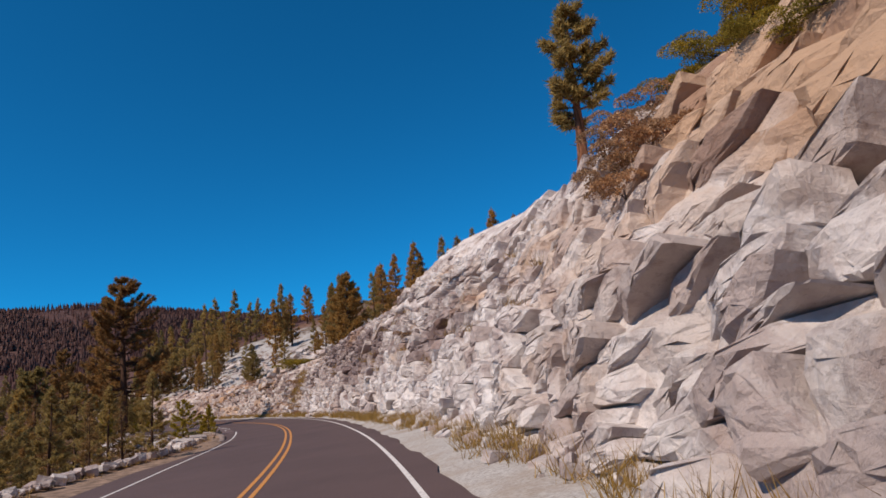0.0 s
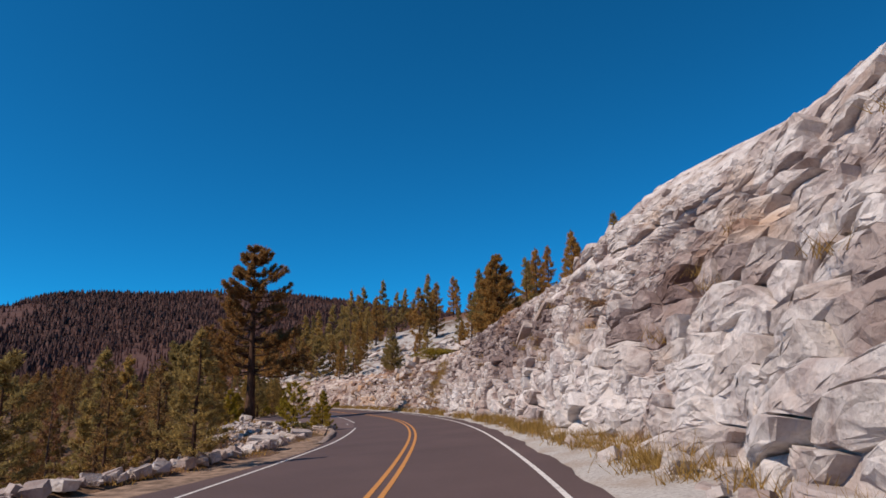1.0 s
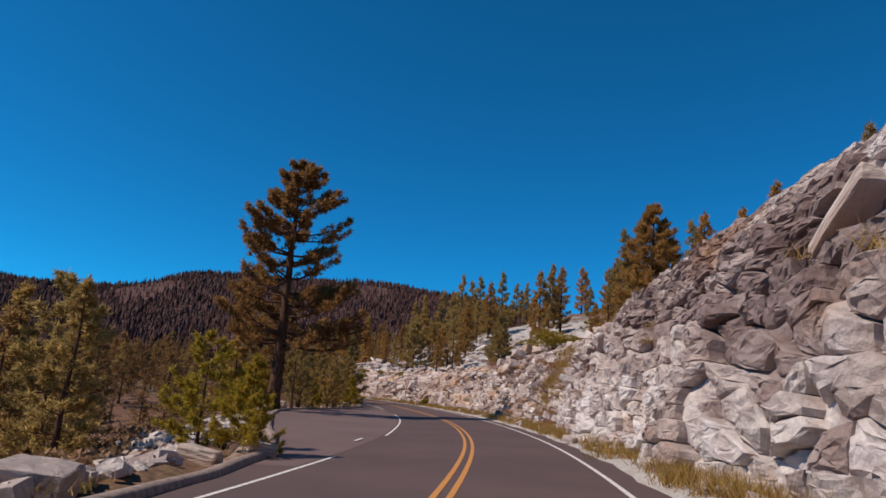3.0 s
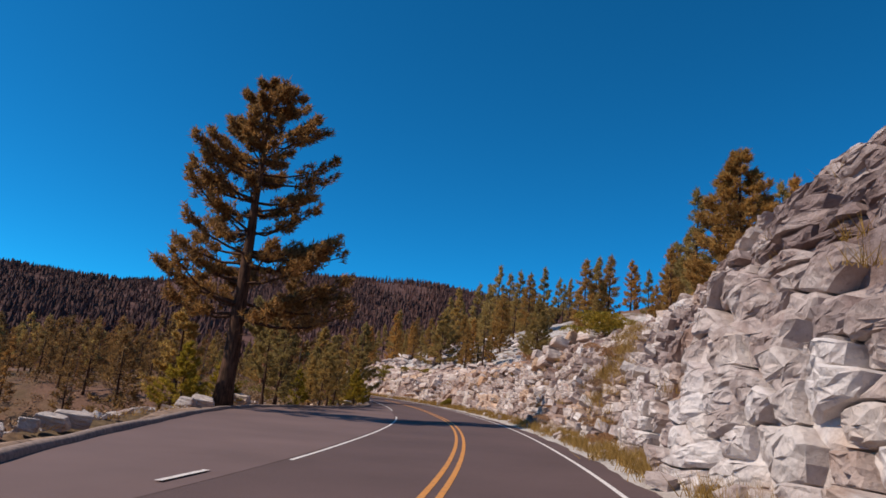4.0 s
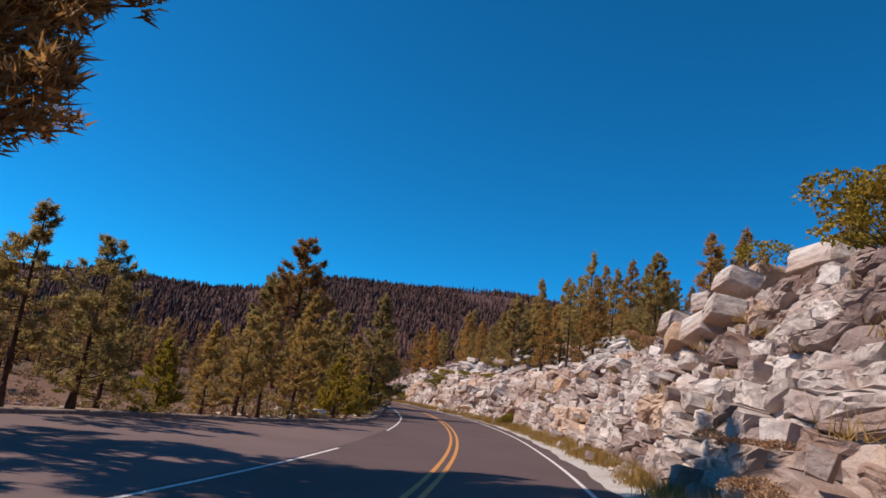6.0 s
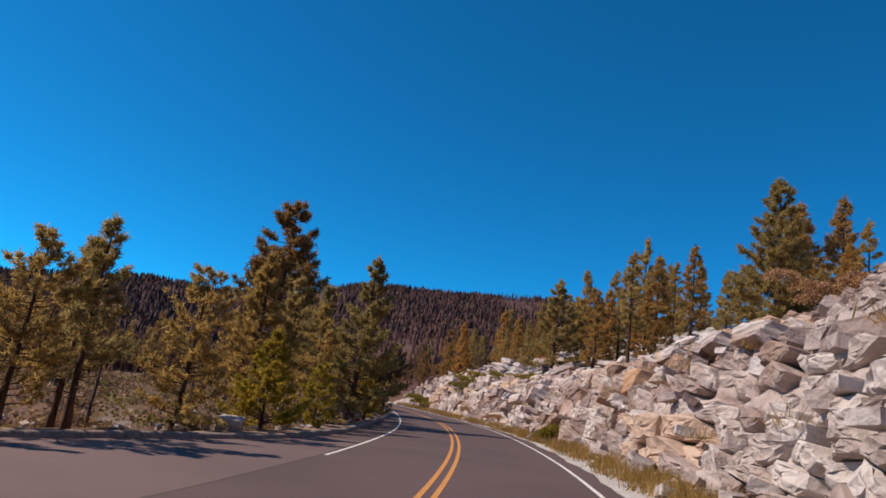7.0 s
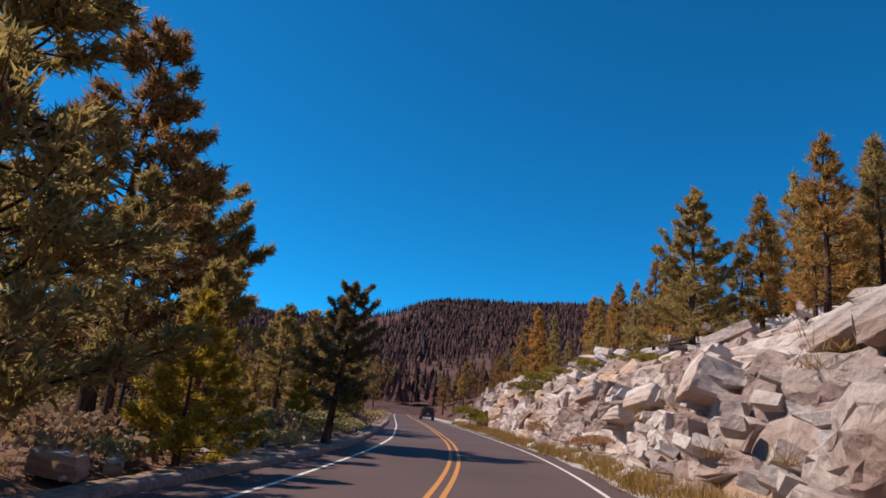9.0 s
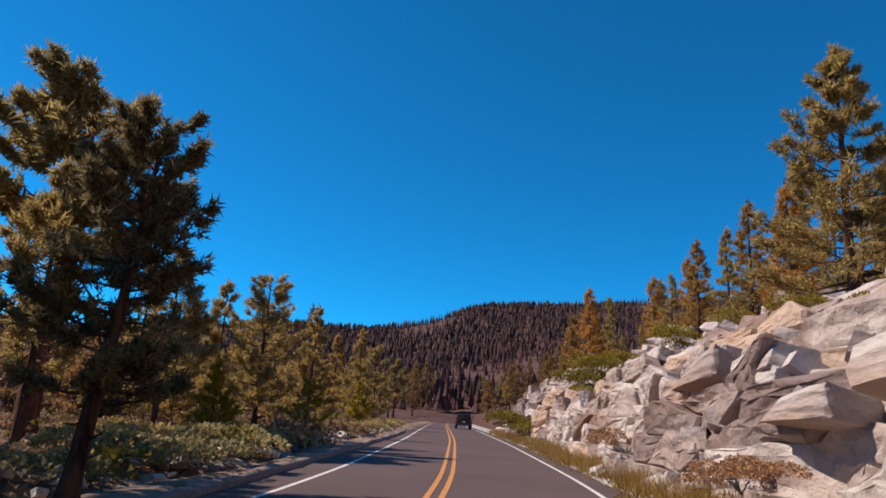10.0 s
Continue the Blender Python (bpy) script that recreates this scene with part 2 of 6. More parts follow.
def asphalt_material():
    m, t, b = material("asphalt", 0.82, 0.0, 0.3)
    v = coords(t)
    wide = noise_tex(t, v, 0.25, 4, 0.6)
    chips = noise_tex(t, v, 60.0, 3, 0.7)
    col = ramp(t, wide, [(0.3, (0.070, 0.042, 0.038)), (0.7, (0.102, 0.062, 0.057))])
    col = mix(t, ramp(t, chips, [(0.42, grey(0.0)), (0.75, grey(0.55))]), col, (0.20, 0.135, 0.12))
    t.links.new(col, b.inputs["Base Color"])
    bump(t, b, chips, 0.35, 0.008)
    return m


ASPHALT = asphalt_material()


def paint_material(name, colour, worn):
    m, t, b = material(name, 0.6)
    v = coords(t)
    col = mix(t, ramp(t, noise_tex(t, v, 9.0, 6, 0.75), [(0.50, grey(0.0)), (0.66, grey(0.85))]), colour, worn)
    t.links.new(col, b.inputs["Base Color"])
    return m


YELLOW = paint_material("yellow_paint", (0.60, 0.25, 0.05), (0.26, 0.13, 0.06))
WHITE = paint_material("white_paint", (0.72, 0.66, 0.61), (0.28, 0.24, 0.22))


def gravel_material():
    m, t, b = material("gravel", 0.95, 0.0, 0.2)
    v = coords(t)
    stones = noise_tex(t, v, 14.0, 5, 0.75)
    wide = noise_tex(t, v, 0.8, 4, 0.6)
    col = ramp(t, stones, [(0.30, (0.24, 0.205, 0.18)), (0.50, (0.43, 0.39, 0.36)), (0.72, (0.58, 0.54, 0.50))])
    col = mix(t, ramp(t, wide, [(0.45, grey(0.0)), (0.7, grey(0.6))]), col, (0.30, 0.22, 0.16))
    t.links.new(col, b.inputs["Base Color"])
    bump(t, b, stones, 0.6, 0.03)
    return m


GRAVEL = gravel_material()


def ground_material():
    """Forest litter, bare soil and outcropping pale granite."""
    m, t, b = material("forest_ground", 0.95, 0.0, 0.15)
    v = coords(t)
    wide = noise_tex(t, v, 0.06, 6, 0.65, 0.4)
    patch = noise_tex(t, v, 0.45, 6, 0.7, 0.3)
    fine = noise_tex(t, v, 6.0, 5, 0.7)
    soil = ramp(t, fine, [(0.3, (0.090, 0.048, 0.032)), (0.55, (0.175, 0.095, 0.064)), (0.75, (0.27, 0.160, 0.108))])
    brush = ramp(t, fine, [(0.35, (0.065, 0.045, 0.024)), (0.7, (0.16, 0.11, 0.055))])
    stone = ramp(t, fine, [(0.3, (0.30, 0.27, 0.25)), (0.65, (0.55, 0.52, 0.50))])
    col = mix(t, ramp(t, wide, [(0.42, grey(0.0)), (0.58, grey(0.85))]), soil, brush)
    gate = noise_tex(t, v, 0.018, 4, 0.6, 0.3)
    stony = mix(t, ramp(t, gate, [(0.50, grey(0.0)), (0.60, grey(1.0))]), (0, 0, 0), ramp(t, patch, [(0.52, grey(0.0)), (0.60, grey(0.95))]))
    col = mix(t, stony, col, stone)
    sheet = t.nodes.new("ShaderNodeAttribute")
    sheet.attribute_name = "granite_sheet"
    col = mix(t, mix(t, 1.0, sheet.outputs["Color"], ramp(t, patch, [(0.40, grey(0.0)), (0.50, grey(1.0))]), "MULTIPLY"), col, stone)
    floor = t.nodes.new("ShaderNodeAttribute")
    floor.attribute_name = "burnt_floor"
    col = mix(t, floor.outputs["Fac"], col, ramp(t, wide, [(0.35, (0.070, 0.035, 0.033)), (0.65, (0.130, 0.066, 0.056))]))
    t.links.new(col, b.inputs["Base Color"])
    bump(t, b, patch, 0.8, 0.3)
    return m


GROUND = ground_material()


def bark_material(name, a, c):
    m, t, b = material(name, 0.95, 0.0, 0.15)
    furrow = noise_tex(t, coords(t, (6, 6, 0.9)), 1.6, 5, 0.65, 0.6)
    t.links.new(ramp(t, furrow, [(0.36, a), (0.62, c)]), b.inputs["Base Color"])
    bump(t, b, furrow, 0.9, 0.05)
    return m


BARK = bark_material("pine_bark", (0.030, 0.017, 0.012), (0.135, 0.072, 0.046))
BARK_RED = bark_material("red_pine_bark", (0.06, 0.026, 0.015), (0.27, 0.12, 0.065))
DEAD_BARK = bark_material("dead_wood", (0.05, 0.036, 0.032), (0.15, 0.11, 0.095))


def leaf_material(name, dark, light, warm, translucent=0.2):
    """Needles or leaves, each tuft a little different."""
    m, t, b = material(name, 0.65, 0.0, 0.25)
    g = t.nodes.new("ShaderNodeNewGeometry")
    info = t.nodes.new("ShaderNodeObjectInfo")
    col = ramp(t, g.outputs["Random Per Island"], [(0.0, dark), (0.55, light), (1.0, warm)])
    tint = ramp(t, info.outputs["Random"], [(0.0, (0.75, 0.78, 0.8)), (0.5, (1, 1, 1)), (1.0, (1.14, 1.02, 0.85))])
    col = mix(t, 1.0, col, tint, "MULTIPLY")
    t.links.new(col, b.inputs["Base Color"])
    tr = t.nodes.new("ShaderNodeBsdfTranslucent")
    t.links.new(col, tr.inputs["Color"])
    ms = t.nodes.new("ShaderNodeMixShader")
    ms.inputs[0].default_value = translucent
    out = t.nodes["Material Output"]
    t.links.new(b.outputs[0], ms.inputs[1])
    t.links.new(tr.outputs[0], ms.inputs[2])
    t.links.new(ms.outputs[0], out.inputs["Surface"])
    return m


NEEDLES = leaf_material("pine_needles", (0.215, 0.148, 0.052), (0.43, 0.312, 0.110), (0.57, 0.40, 0.148), 0.58)
NEEDLES_OLD = leaf_material("old_pine_needles", (0.125, 0.073, 0.030), (0.30, 0.174, 0.065), (0.45, 0.255, 0.095), 0.5)
NEEDLES_DARK = leaf_material("dark_pine_needles", (0.085, 0.070, 0.036), (0.20, 0.165, 0.082), (0.30, 0.24, 0.12), 0.5)
NEEDLES_GREEN = leaf_material("young_needles", (0.17, 0.13, 0.016), (0.42, 0.31, 0.034), (0.56, 0.40, 0.06), 0.5)
NEEDLES_RUST = leaf_material("rusty_needles", (0.24, 0.128, 0.040), (0.48, 0.275, 0.082), (0.62, 0.36, 0.11), 0.55)
NEEDLES_DEAD = leaf_material("dead_needles", (0.12, 0.052, 0.026), (0.24, 0.105, 0.05), (0.34, 0.165, 0.08), 0.2)
FAR_NEEDLES = leaf_material("far_needles", (0.085, 0.036, 0.031), (0.155, 0.068, 0.056), (0.225, 0.104, 0.080), 0.4)
FAR_DEAD = leaf_material("far_dead_wood", (0.090, 0.037, 0.031), (0.150, 0.064, 0.053), (0.205, 0.098, 0.078), 0.4)
BRUSH = leaf_material("manzanita_leaves", (0.12, 0.095, 0.012), (0.27, 0.205, 0.022), (0.38, 0.27, 0.04), 0.3)
BRUSH_BROWN = leaf_material("dry_brush", (0.21, 0.115, 0.062), (0.40, 0.23, 0.125), (0.54, 0.34, 0.19), 0.35)
SAGE = leaf_material("sage_leaves", (0.24, 0.19, 0.075), (0.44, 0.35, 0.15), (0.58, 0.47, 0.22), 0.35)
GRASS = leaf_material("dry_grass", (0.22, 0.125, 0.03), (0.37, 0.215, 0.052), (0.52, 0.33, 0.11), 0.3)


# ---- building helpers ----
class Soup:
    """Vertices and faces gathered into one mesh."""

    def __init__(self):
        self.v, self.f, self.n = [], [], 0

    def add(self, verts, faces):
        verts = np.asarray(verts, float).reshape(-1, 3)
        self.f.extend(tuple(i + self.n for i in face) for face in faces)
        self.v.append(verts)
        self.n += len(verts)

    def tube(self, pts, radii, sides=6, cap=True):
        pts = np.asarray(pts, float)
        rings = []
        for i, p in enumerate(pts):
            a = pts[min(i + 1, len(pts) - 1)] - pts[max(i - 1, 0)]
            a = a / (np.linalg.norm(a) + 1e-9)
            u = np.cross(a, (0, 0, 1) if abs(a[2]) < 0.9 else (1, 0, 0))
            u /= np.linalg.norm(u) + 1e-9
            w = np.cross(a, u)
            ang = np.arange(sides) * 2 * np.pi / sides
            rings.append(p + radii[i] * (np.cos(ang)[:, None] * u + np.sin(ang)[:, None] * w))
        faces = [(r * sides + k, r * sides + (k + 1) % sides, (r + 1) * sides + (k + 1) % sides, (r + 1) * sides + k)
                 for r in range(len(pts) - 1) for k in range(sides)]
        if cap:
            faces += [tuple(range(sides))[::-1], tuple((len(pts) - 1) * sides + k for k in range(sides))]
        self.add(np.concatenate(rings), faces)

    def tris(self, verts):
        """verts: (n, 3, 3), loose triangles."""
        verts = np.asarray(verts, float)
        k = len(verts)
        self.f.extend((self.n + 3 * i, self.n + 3 * i + 1, self.n + 3 * i + 2) for i in range(k))
        self.v.append(verts.reshape(-1, 3))
        self.n += 3 * k

    def mesh(self, name, mat, smooth_faces=False):
        me = bpy.data.meshes.new(name)
        v = np.concatenate(self.v) if self.v else np.zeros((0, 3))
        me.from_pydata(v.tolist(), [], self.f)
        me.materials.append(mat)
        if smooth_faces:
            me.polygons.foreach_set("use_smooth", [True] * len(me.polygons))
        me.update()
        return me


def grid_mesh(name, x, y, z, mat, smooth_faces=True):
    """A mesh from three arrays of one two-dimensional shape."""
    rows, cols = x.shape
    me = bpy.data.meshes.new(name)
    k = np.arange(rows * cols).reshape(rows, cols)
    quads = np.stack([k[:-1, :-1], k[:-1, 1:], k[1:, 1:], k[1:, :-1]], -1).reshape(-1, 4)
    me.vertices.add(rows * cols)
    me.vertices.foreach_set("co", np.stack([x, y, z], -1).ravel())
    me.loops.add(quads.size)
    me.loops.foreach_set("vertex_index", quads.ravel())
    me.polygons.add(len(quads))
    me.polygons.foreach_set("loop_start", np.arange(len(quads)) * 4)
    me.materials.append(mat)
    me.polygons.foreach_set("use_smooth", [smooth_faces] * len(quads))
    me.update(calc_edges=True)
    me.validate()
    return me


def part(name, me, parent, label="", m=None):
    ob = new(name, me)
    ob.parent = parent
    if m is not None:
        ob.matrix_basis = m
    if label:
        tagged(ob, label)
    return ob


def unit(v):
    return v / (np.linalg.norm(v, axis=-1, keepdims=True) + 1e-9)


def ribbon(s_values, d0, d1, z):
    """A strip along the road between two offsets (numbers or arrays), as grid arrays."""
    s = np.asarray(s_values, float)
    d0, d1 = np.broadcast_to(d0, s.shape), np.broadcast_to(d1, s.shape)
    xa, ya = to_xy(s, d0)
    xb, yb = to_xy(s, d1)
    return np.stack([xa, xb], 1), np.stack([ya, yb], 1), np.stack([road_z(s, d0), road_z(s, d1)], 1) + z

# ---- ground ----
def axis_steps(a, b, fine, far):
    """Steps of `fine` from a to b, growing out to `far` on both sides."""
    mid = list(np.arange(a, b, fine))
    out, step = [], fine
    lo = []
    p = a
    while p > -far:
        step *= 1.16
        p -= step
        lo.append(p)
    step, p = fine, mid[-1]
    while p < far:
        step *= 1.16
        p += step
        out.append(p)
    return np.array(lo[::-1] + mid + out)


gx, gy = np.meshgrid(axis_steps(-120, 45, 1.35, 3200), axis_steps(-30, 215, 1.35, 3200), indexing="ij")
gz = land(gx, gy).reshape(gx.shape)
gs, gd = to_sd(gx, gy)
gs, gd = gs.reshape(gx.shape), gd.reshape(gx.shape)
under = (gd > edge_left(gs) - 1.2) & (gd < 13.0) & (gs > -70) & (gs < 400)
deep = np.where(gd > 4, np.where(gd > 10.5, 0.7, 2.6), 0.45)
gz = np.where(under, gz - deep, gz)
ground_mesh = grid_mesh("ground", gx, gy, gz, GROUND)
range_ = np.hypot(gx - HILL_EYE[0], gy - HILL_EYE[1])
bare = smooth((gd - 8) / 4) * smooth((70 - gd) / 20) * smooth((gs - 55) / 20) * smooth((225 - gs) / 30)
for key, values in (("granite_sheet", 0.85 * bare), ("burnt_floor", 0.92 * smooth((range_ - 130) / 110) * (1 - bare))):
    ground_mesh.attributes.new(key, "FLOAT", "POINT").data.foreach_set("value", values.ravel())
ground = tagged(new("ground", ground_mesh), "pine litter, bare soil and granite outcrops on the mountainside", "ground", kind="structure")

# ---- road ----
rs = np.concatenate([np.arange(-70, 190, 1.0), np.arange(190, 276, 3.0)])
across = np.linspace(0, 1, 13)
left, right = edge_left(rs) - 0.05, np.full_like(rs, 3.62) + 0.07 * np.sin(rs * 0.9) + 0.05 * np.sin(rs * 2.3 + 1) + 0.1 * smooth((rs - 85) / 30)
rd = left[:, None] + (right - left)[:, None] * across
rx, ry = to_xy(np.repeat(rs[:, None], len(across), 1), rd)
road = tagged(new("road", grid_mesh("road", rx, ry, road_z(rs[:, None], rd), ASPHALT)), "dark asphalt two-lane mountain road with a lay-by", "road", kind="structure")


def stripe(name, a, b, d, width, mat, label, lift=0.006):
    s = np.linspace(a, b, max(2, int((b - a) / 1.5) + 1))
    dd = np.interp(s, *d) if isinstance(d, tuple) else d
    part(name, grid_mesh(name, *ribbon(s, dd - width / 2, dd + width / 2, lift), mat, False), road, label)


for off in (-0.125, 0.125):
    stripe("centre_line", -65, 272, off, 0.105, YELLOW, "yellow painted centre line")
stripe("edge_line", -65, 272, ([-70, 0, 60, 100, 130, 400], [3.0, 3.0, 2.97, 3.14, 3.05, 3.06]), 0.10, WHITE, "white painted edge line")
LEFT_LINE = ([-70, 0, 12, 20, 28, 36, 44, 60, 80, 90, 100, 112, 125, 140, 165, 400], [-4.2, -4.2, -4.0, -3.6, -3.25, -3.2, -3.15, -3.25, -3.13, -3.1, -2.95, -2.76, -2.74, -2.45, -2.55, -2.55])
for a, b in ((-65, 42.8), (53.2, 85.4), (97.1, 272)):
    stripe("edge_line", a, b, LEFT_LINE, 0.10, WHITE, "white painted edge line")

stripe("edge_line", 48.8, 50.4, -3.76, 0.12, WHITE, "white painted edge line", 0.035)


# the lay-by keeps an older, paler surface
PALE = ASPHALT.copy()
PALE.name = "old_asphalt"
for nd in PALE.node_tree.nodes:
    if nd.type == "VALTORGB" and nd.color_ramp.elements[0].color[0] > 0.05:
        nd.color_ramp.elements[0].color, nd.color_ramp.elements[1].color = (0.118, 0.076, 0.069, 1), (0.165, 0.106, 0.097, 1)
bay = np.arange(40.0, 104.0, 1.0)
part("layby_surface", grid_mesh("layby_surface", *ribbon(bay, edge_left(bay) + 0.02, np.interp(bay, *LEFT_LINE) - 0.14, 0.004), PALE, False), road, "older paler asphalt of the lay-by")


def lumps(x, y, z, f):
    return (np.sin(f * x + 1.3 * np.sin(f * 0.7 * y)) * np.sin(f * 1.1 * y + 0.8 * np.sin(f * 0.9 * z)) * np.sin(f * 0.9 * z + 1.1 * np.sin(f * 0.6 * x)))


# shoulders of pale gravel
ss = np.arange(-70, 272, 0.6)
cols = np.linspace(0, 1, 9)
wob = 0.12 * np.sin(ss * 1.3) + 0.1 * np.sin(ss * 0.47 + 2)
d0, d1 = 3.3 + 0 * ss, 5.7 + wob + np.interp(ss, WARP_S, SHIFT)
sd_ = d0[:, None] + (d1 - d0)[:, None] * cols
sx, sy = to_xy(np.repeat(ss[:, None], len(cols), 1), sd_)
sz = np.where(sd_ < 3.7, -0.02, 0.02 + 0.09 * smooth((sd_ - 3.65) / 1.2) + 0.03 * np.sin(3.1 * sx) * np.sin(2.7 * sy)) - 0.02
sz = np.where(cols[None, :] < 0.06, -0.1, sz) + road_z(ss[:, None], sd_)
tagged(new("shoulder_right", grid_mesh("shoulder_right", sx, sy, sz, GRAVEL)), "pale granite gravel shoulder below the rock cut", "shoulder", kind="structure")
e0 = edge_left(ss) + 0.1
e1 = edge_left(ss) - 2.6 - 0.5 * np.sin(ss * 0.31) + 1.3 * smooth((ss - 28) / 6) * smooth((185 - ss) / 10) + 0.5 * smooth((ss - 28) / 6) * smooth((98 - ss) / 10)
sd_ = e0[:, None] + (e1 - e0)[:, None] * cols
sx, sy = to_xy(np.repeat(ss[:, None], len(cols), 1), sd_)
bank = 0.05 + 0.10 * smooth((ss - 27) / 5)
rise = smooth((e0[:, None] - sd_) / 0.6)
sz = -0.04 + bank[:, None] * rise + 0.03 * rise * lumps(sx, sy, sx, 1.3) - 0.5 * smooth((cols[None, :] - 0.75) / 0.25) + road_z(ss[:, None], sd_)
DIRT = plain("roadside_dirt", (0.25, 0.168, 0.12), 0.95, 0, 0.6, 3.0, 0.15)
tagged(new("shoulder_left", grid_mesh("shoulder_left", sx, sy, sz, DIRT)), "bare brown dirt verge beside the tarmac", "shoulder", kind="structure")

# kerb of rounded asphalt along the lay-by
ks = np.arange(28.5, 172, 0.5)
prof = [(-0.02, -0.05), (0.0, 0.10), (0.05, 0.15), (0.14, 0.165), (0.25, 0.15), (0.33, 0.08), (0.36, -0.1)]
kd = edge_left(ks)[:, None] - np.array([p[0] for p in prof])[None] + 0.02 * np.sin(ks * 1.7)[:, None]
kz = np.repeat(np.array([p[1] for p in prof])[None], len(ks), 0) * (0.85 + 0.1 * np.sin(ks * 0.8))[:, None] * (0.25 + 0.75 * smooth((ks - 28.5) / 4))[:, None]
kz = kz + road_z(ks[:, None], kd)
kx, ky = to_xy(np.repeat(ks[:, None], len(prof), 1), kd)
KERB = plain("kerb_asphalt", (0.25, 0.185, 0.155), 0.9, 0, 0.4, 8.0)
tagged(new("kerb", grid_mesh("kerb", kx, ky, kz, KERB)), "low rounded asphalt kerb along the lay-by", "kerb", kind="structure")


# ---- the rock cut ----
def hash01(i, j, seed):
    h = np.sin(i * 127.1 + j * 311.7 + seed * 74.7) * 43758.5453
    return h - np.floor(h)


def courses(u, w, a, b, seed):
    """Beds about b high, each broken by joints about a apart. Per point: the block's random number,
    the place in the block across and up, the metres to its nearest edge, and the bed's number."""
    q = w / b + 0.28 * np.sin(2.1 * w / b + seed)
    j = np.floor(q)
    fw = q - j
    p = u / (a * (0.7 + 0.7 * hash01(j, 3, seed))) + 7.3 * hash01(j, 1, seed)
    i = np.floor(p)
    i = np.where(p < i + 0.7 * (hash01(i, j, seed + 4) - 0.5), i - 1, i)
    i = np.where(p > i + 1 + 0.7 * (hash01(i + 1, j, seed + 4) - 0.5), i + 1, i)
    lo, hi = i + 0.7 * (hash01(i, j, seed + 4) - 0.5), i + 1 + 0.7 * (hash01(i + 1, j, seed + 4) - 0.5)
    fu = np.clip((p - lo) / (hi - lo), 0, 1)
    edge = np.minimum(np.minimum(fu, 1 - fu) * (hi - lo) * a, np.minimum(fw, 1 - fw) * b)
    return hash01(i, j, seed + 9), fu, fw, edge, j, i


def bedded(S, up, slope, levels, dip):
    """How far the rock stands out, and its tone, for one kind of jointing."""
    off, tone = np.zeros(S.shape), np.zeros(S.shape)
    for n, (a, b, amp, lean, depth, soft, seed) in enumerate(levels):
        k = 1.0 / (n + 1)
        wu = S + k * (0.55 * lumps(S, up, 0.3 * up, 0.6) + 0.16 * lumps(up, S, up, 2.1)) + 0.12 * up * (-1) ** n
        ww = up + dip * S + k * (0.30 * lumps(up, S, 0.2 * up, 0.5) + 0.10 * lumps(S, up, S, 1.9))
        r, fu, fw, edge, j, i = courses(wu, ww, a, b, seed)
        tooth = np.cos(slope) * b * (0.65, 0.30, 0.12)[n]
        off += amp * (r - 0.5) + tooth * (fw - 0.5) + lean * (hash01(i, j, seed + 2) - 0.5) * (fu - 0.5) * 2
        off -= np.where(r < 0.10, 0.6 * amp, 0.0) + depth * np.exp(-(edge / soft) ** 2)
        tone += (hash01(i, j, seed + 3) - 0.5) * (0.55, 0.4, 0.25, 0.1)[n]
    return off, tone


# (joint spacing, bed height, unevenness, turned faces, joint depth and width, seed)
TUMBLED = ((2.6, 1.15, 0.60, 0.40, 0.10, 0.10, 11),)
MASSIVE = ((3.8, 1.90, 0.50, 0.35, 0.10, 0.10, 12),)
SLABBY = ((2.8, 0.95, 0.60, 0.45, 0.10, 0.10, 13),)


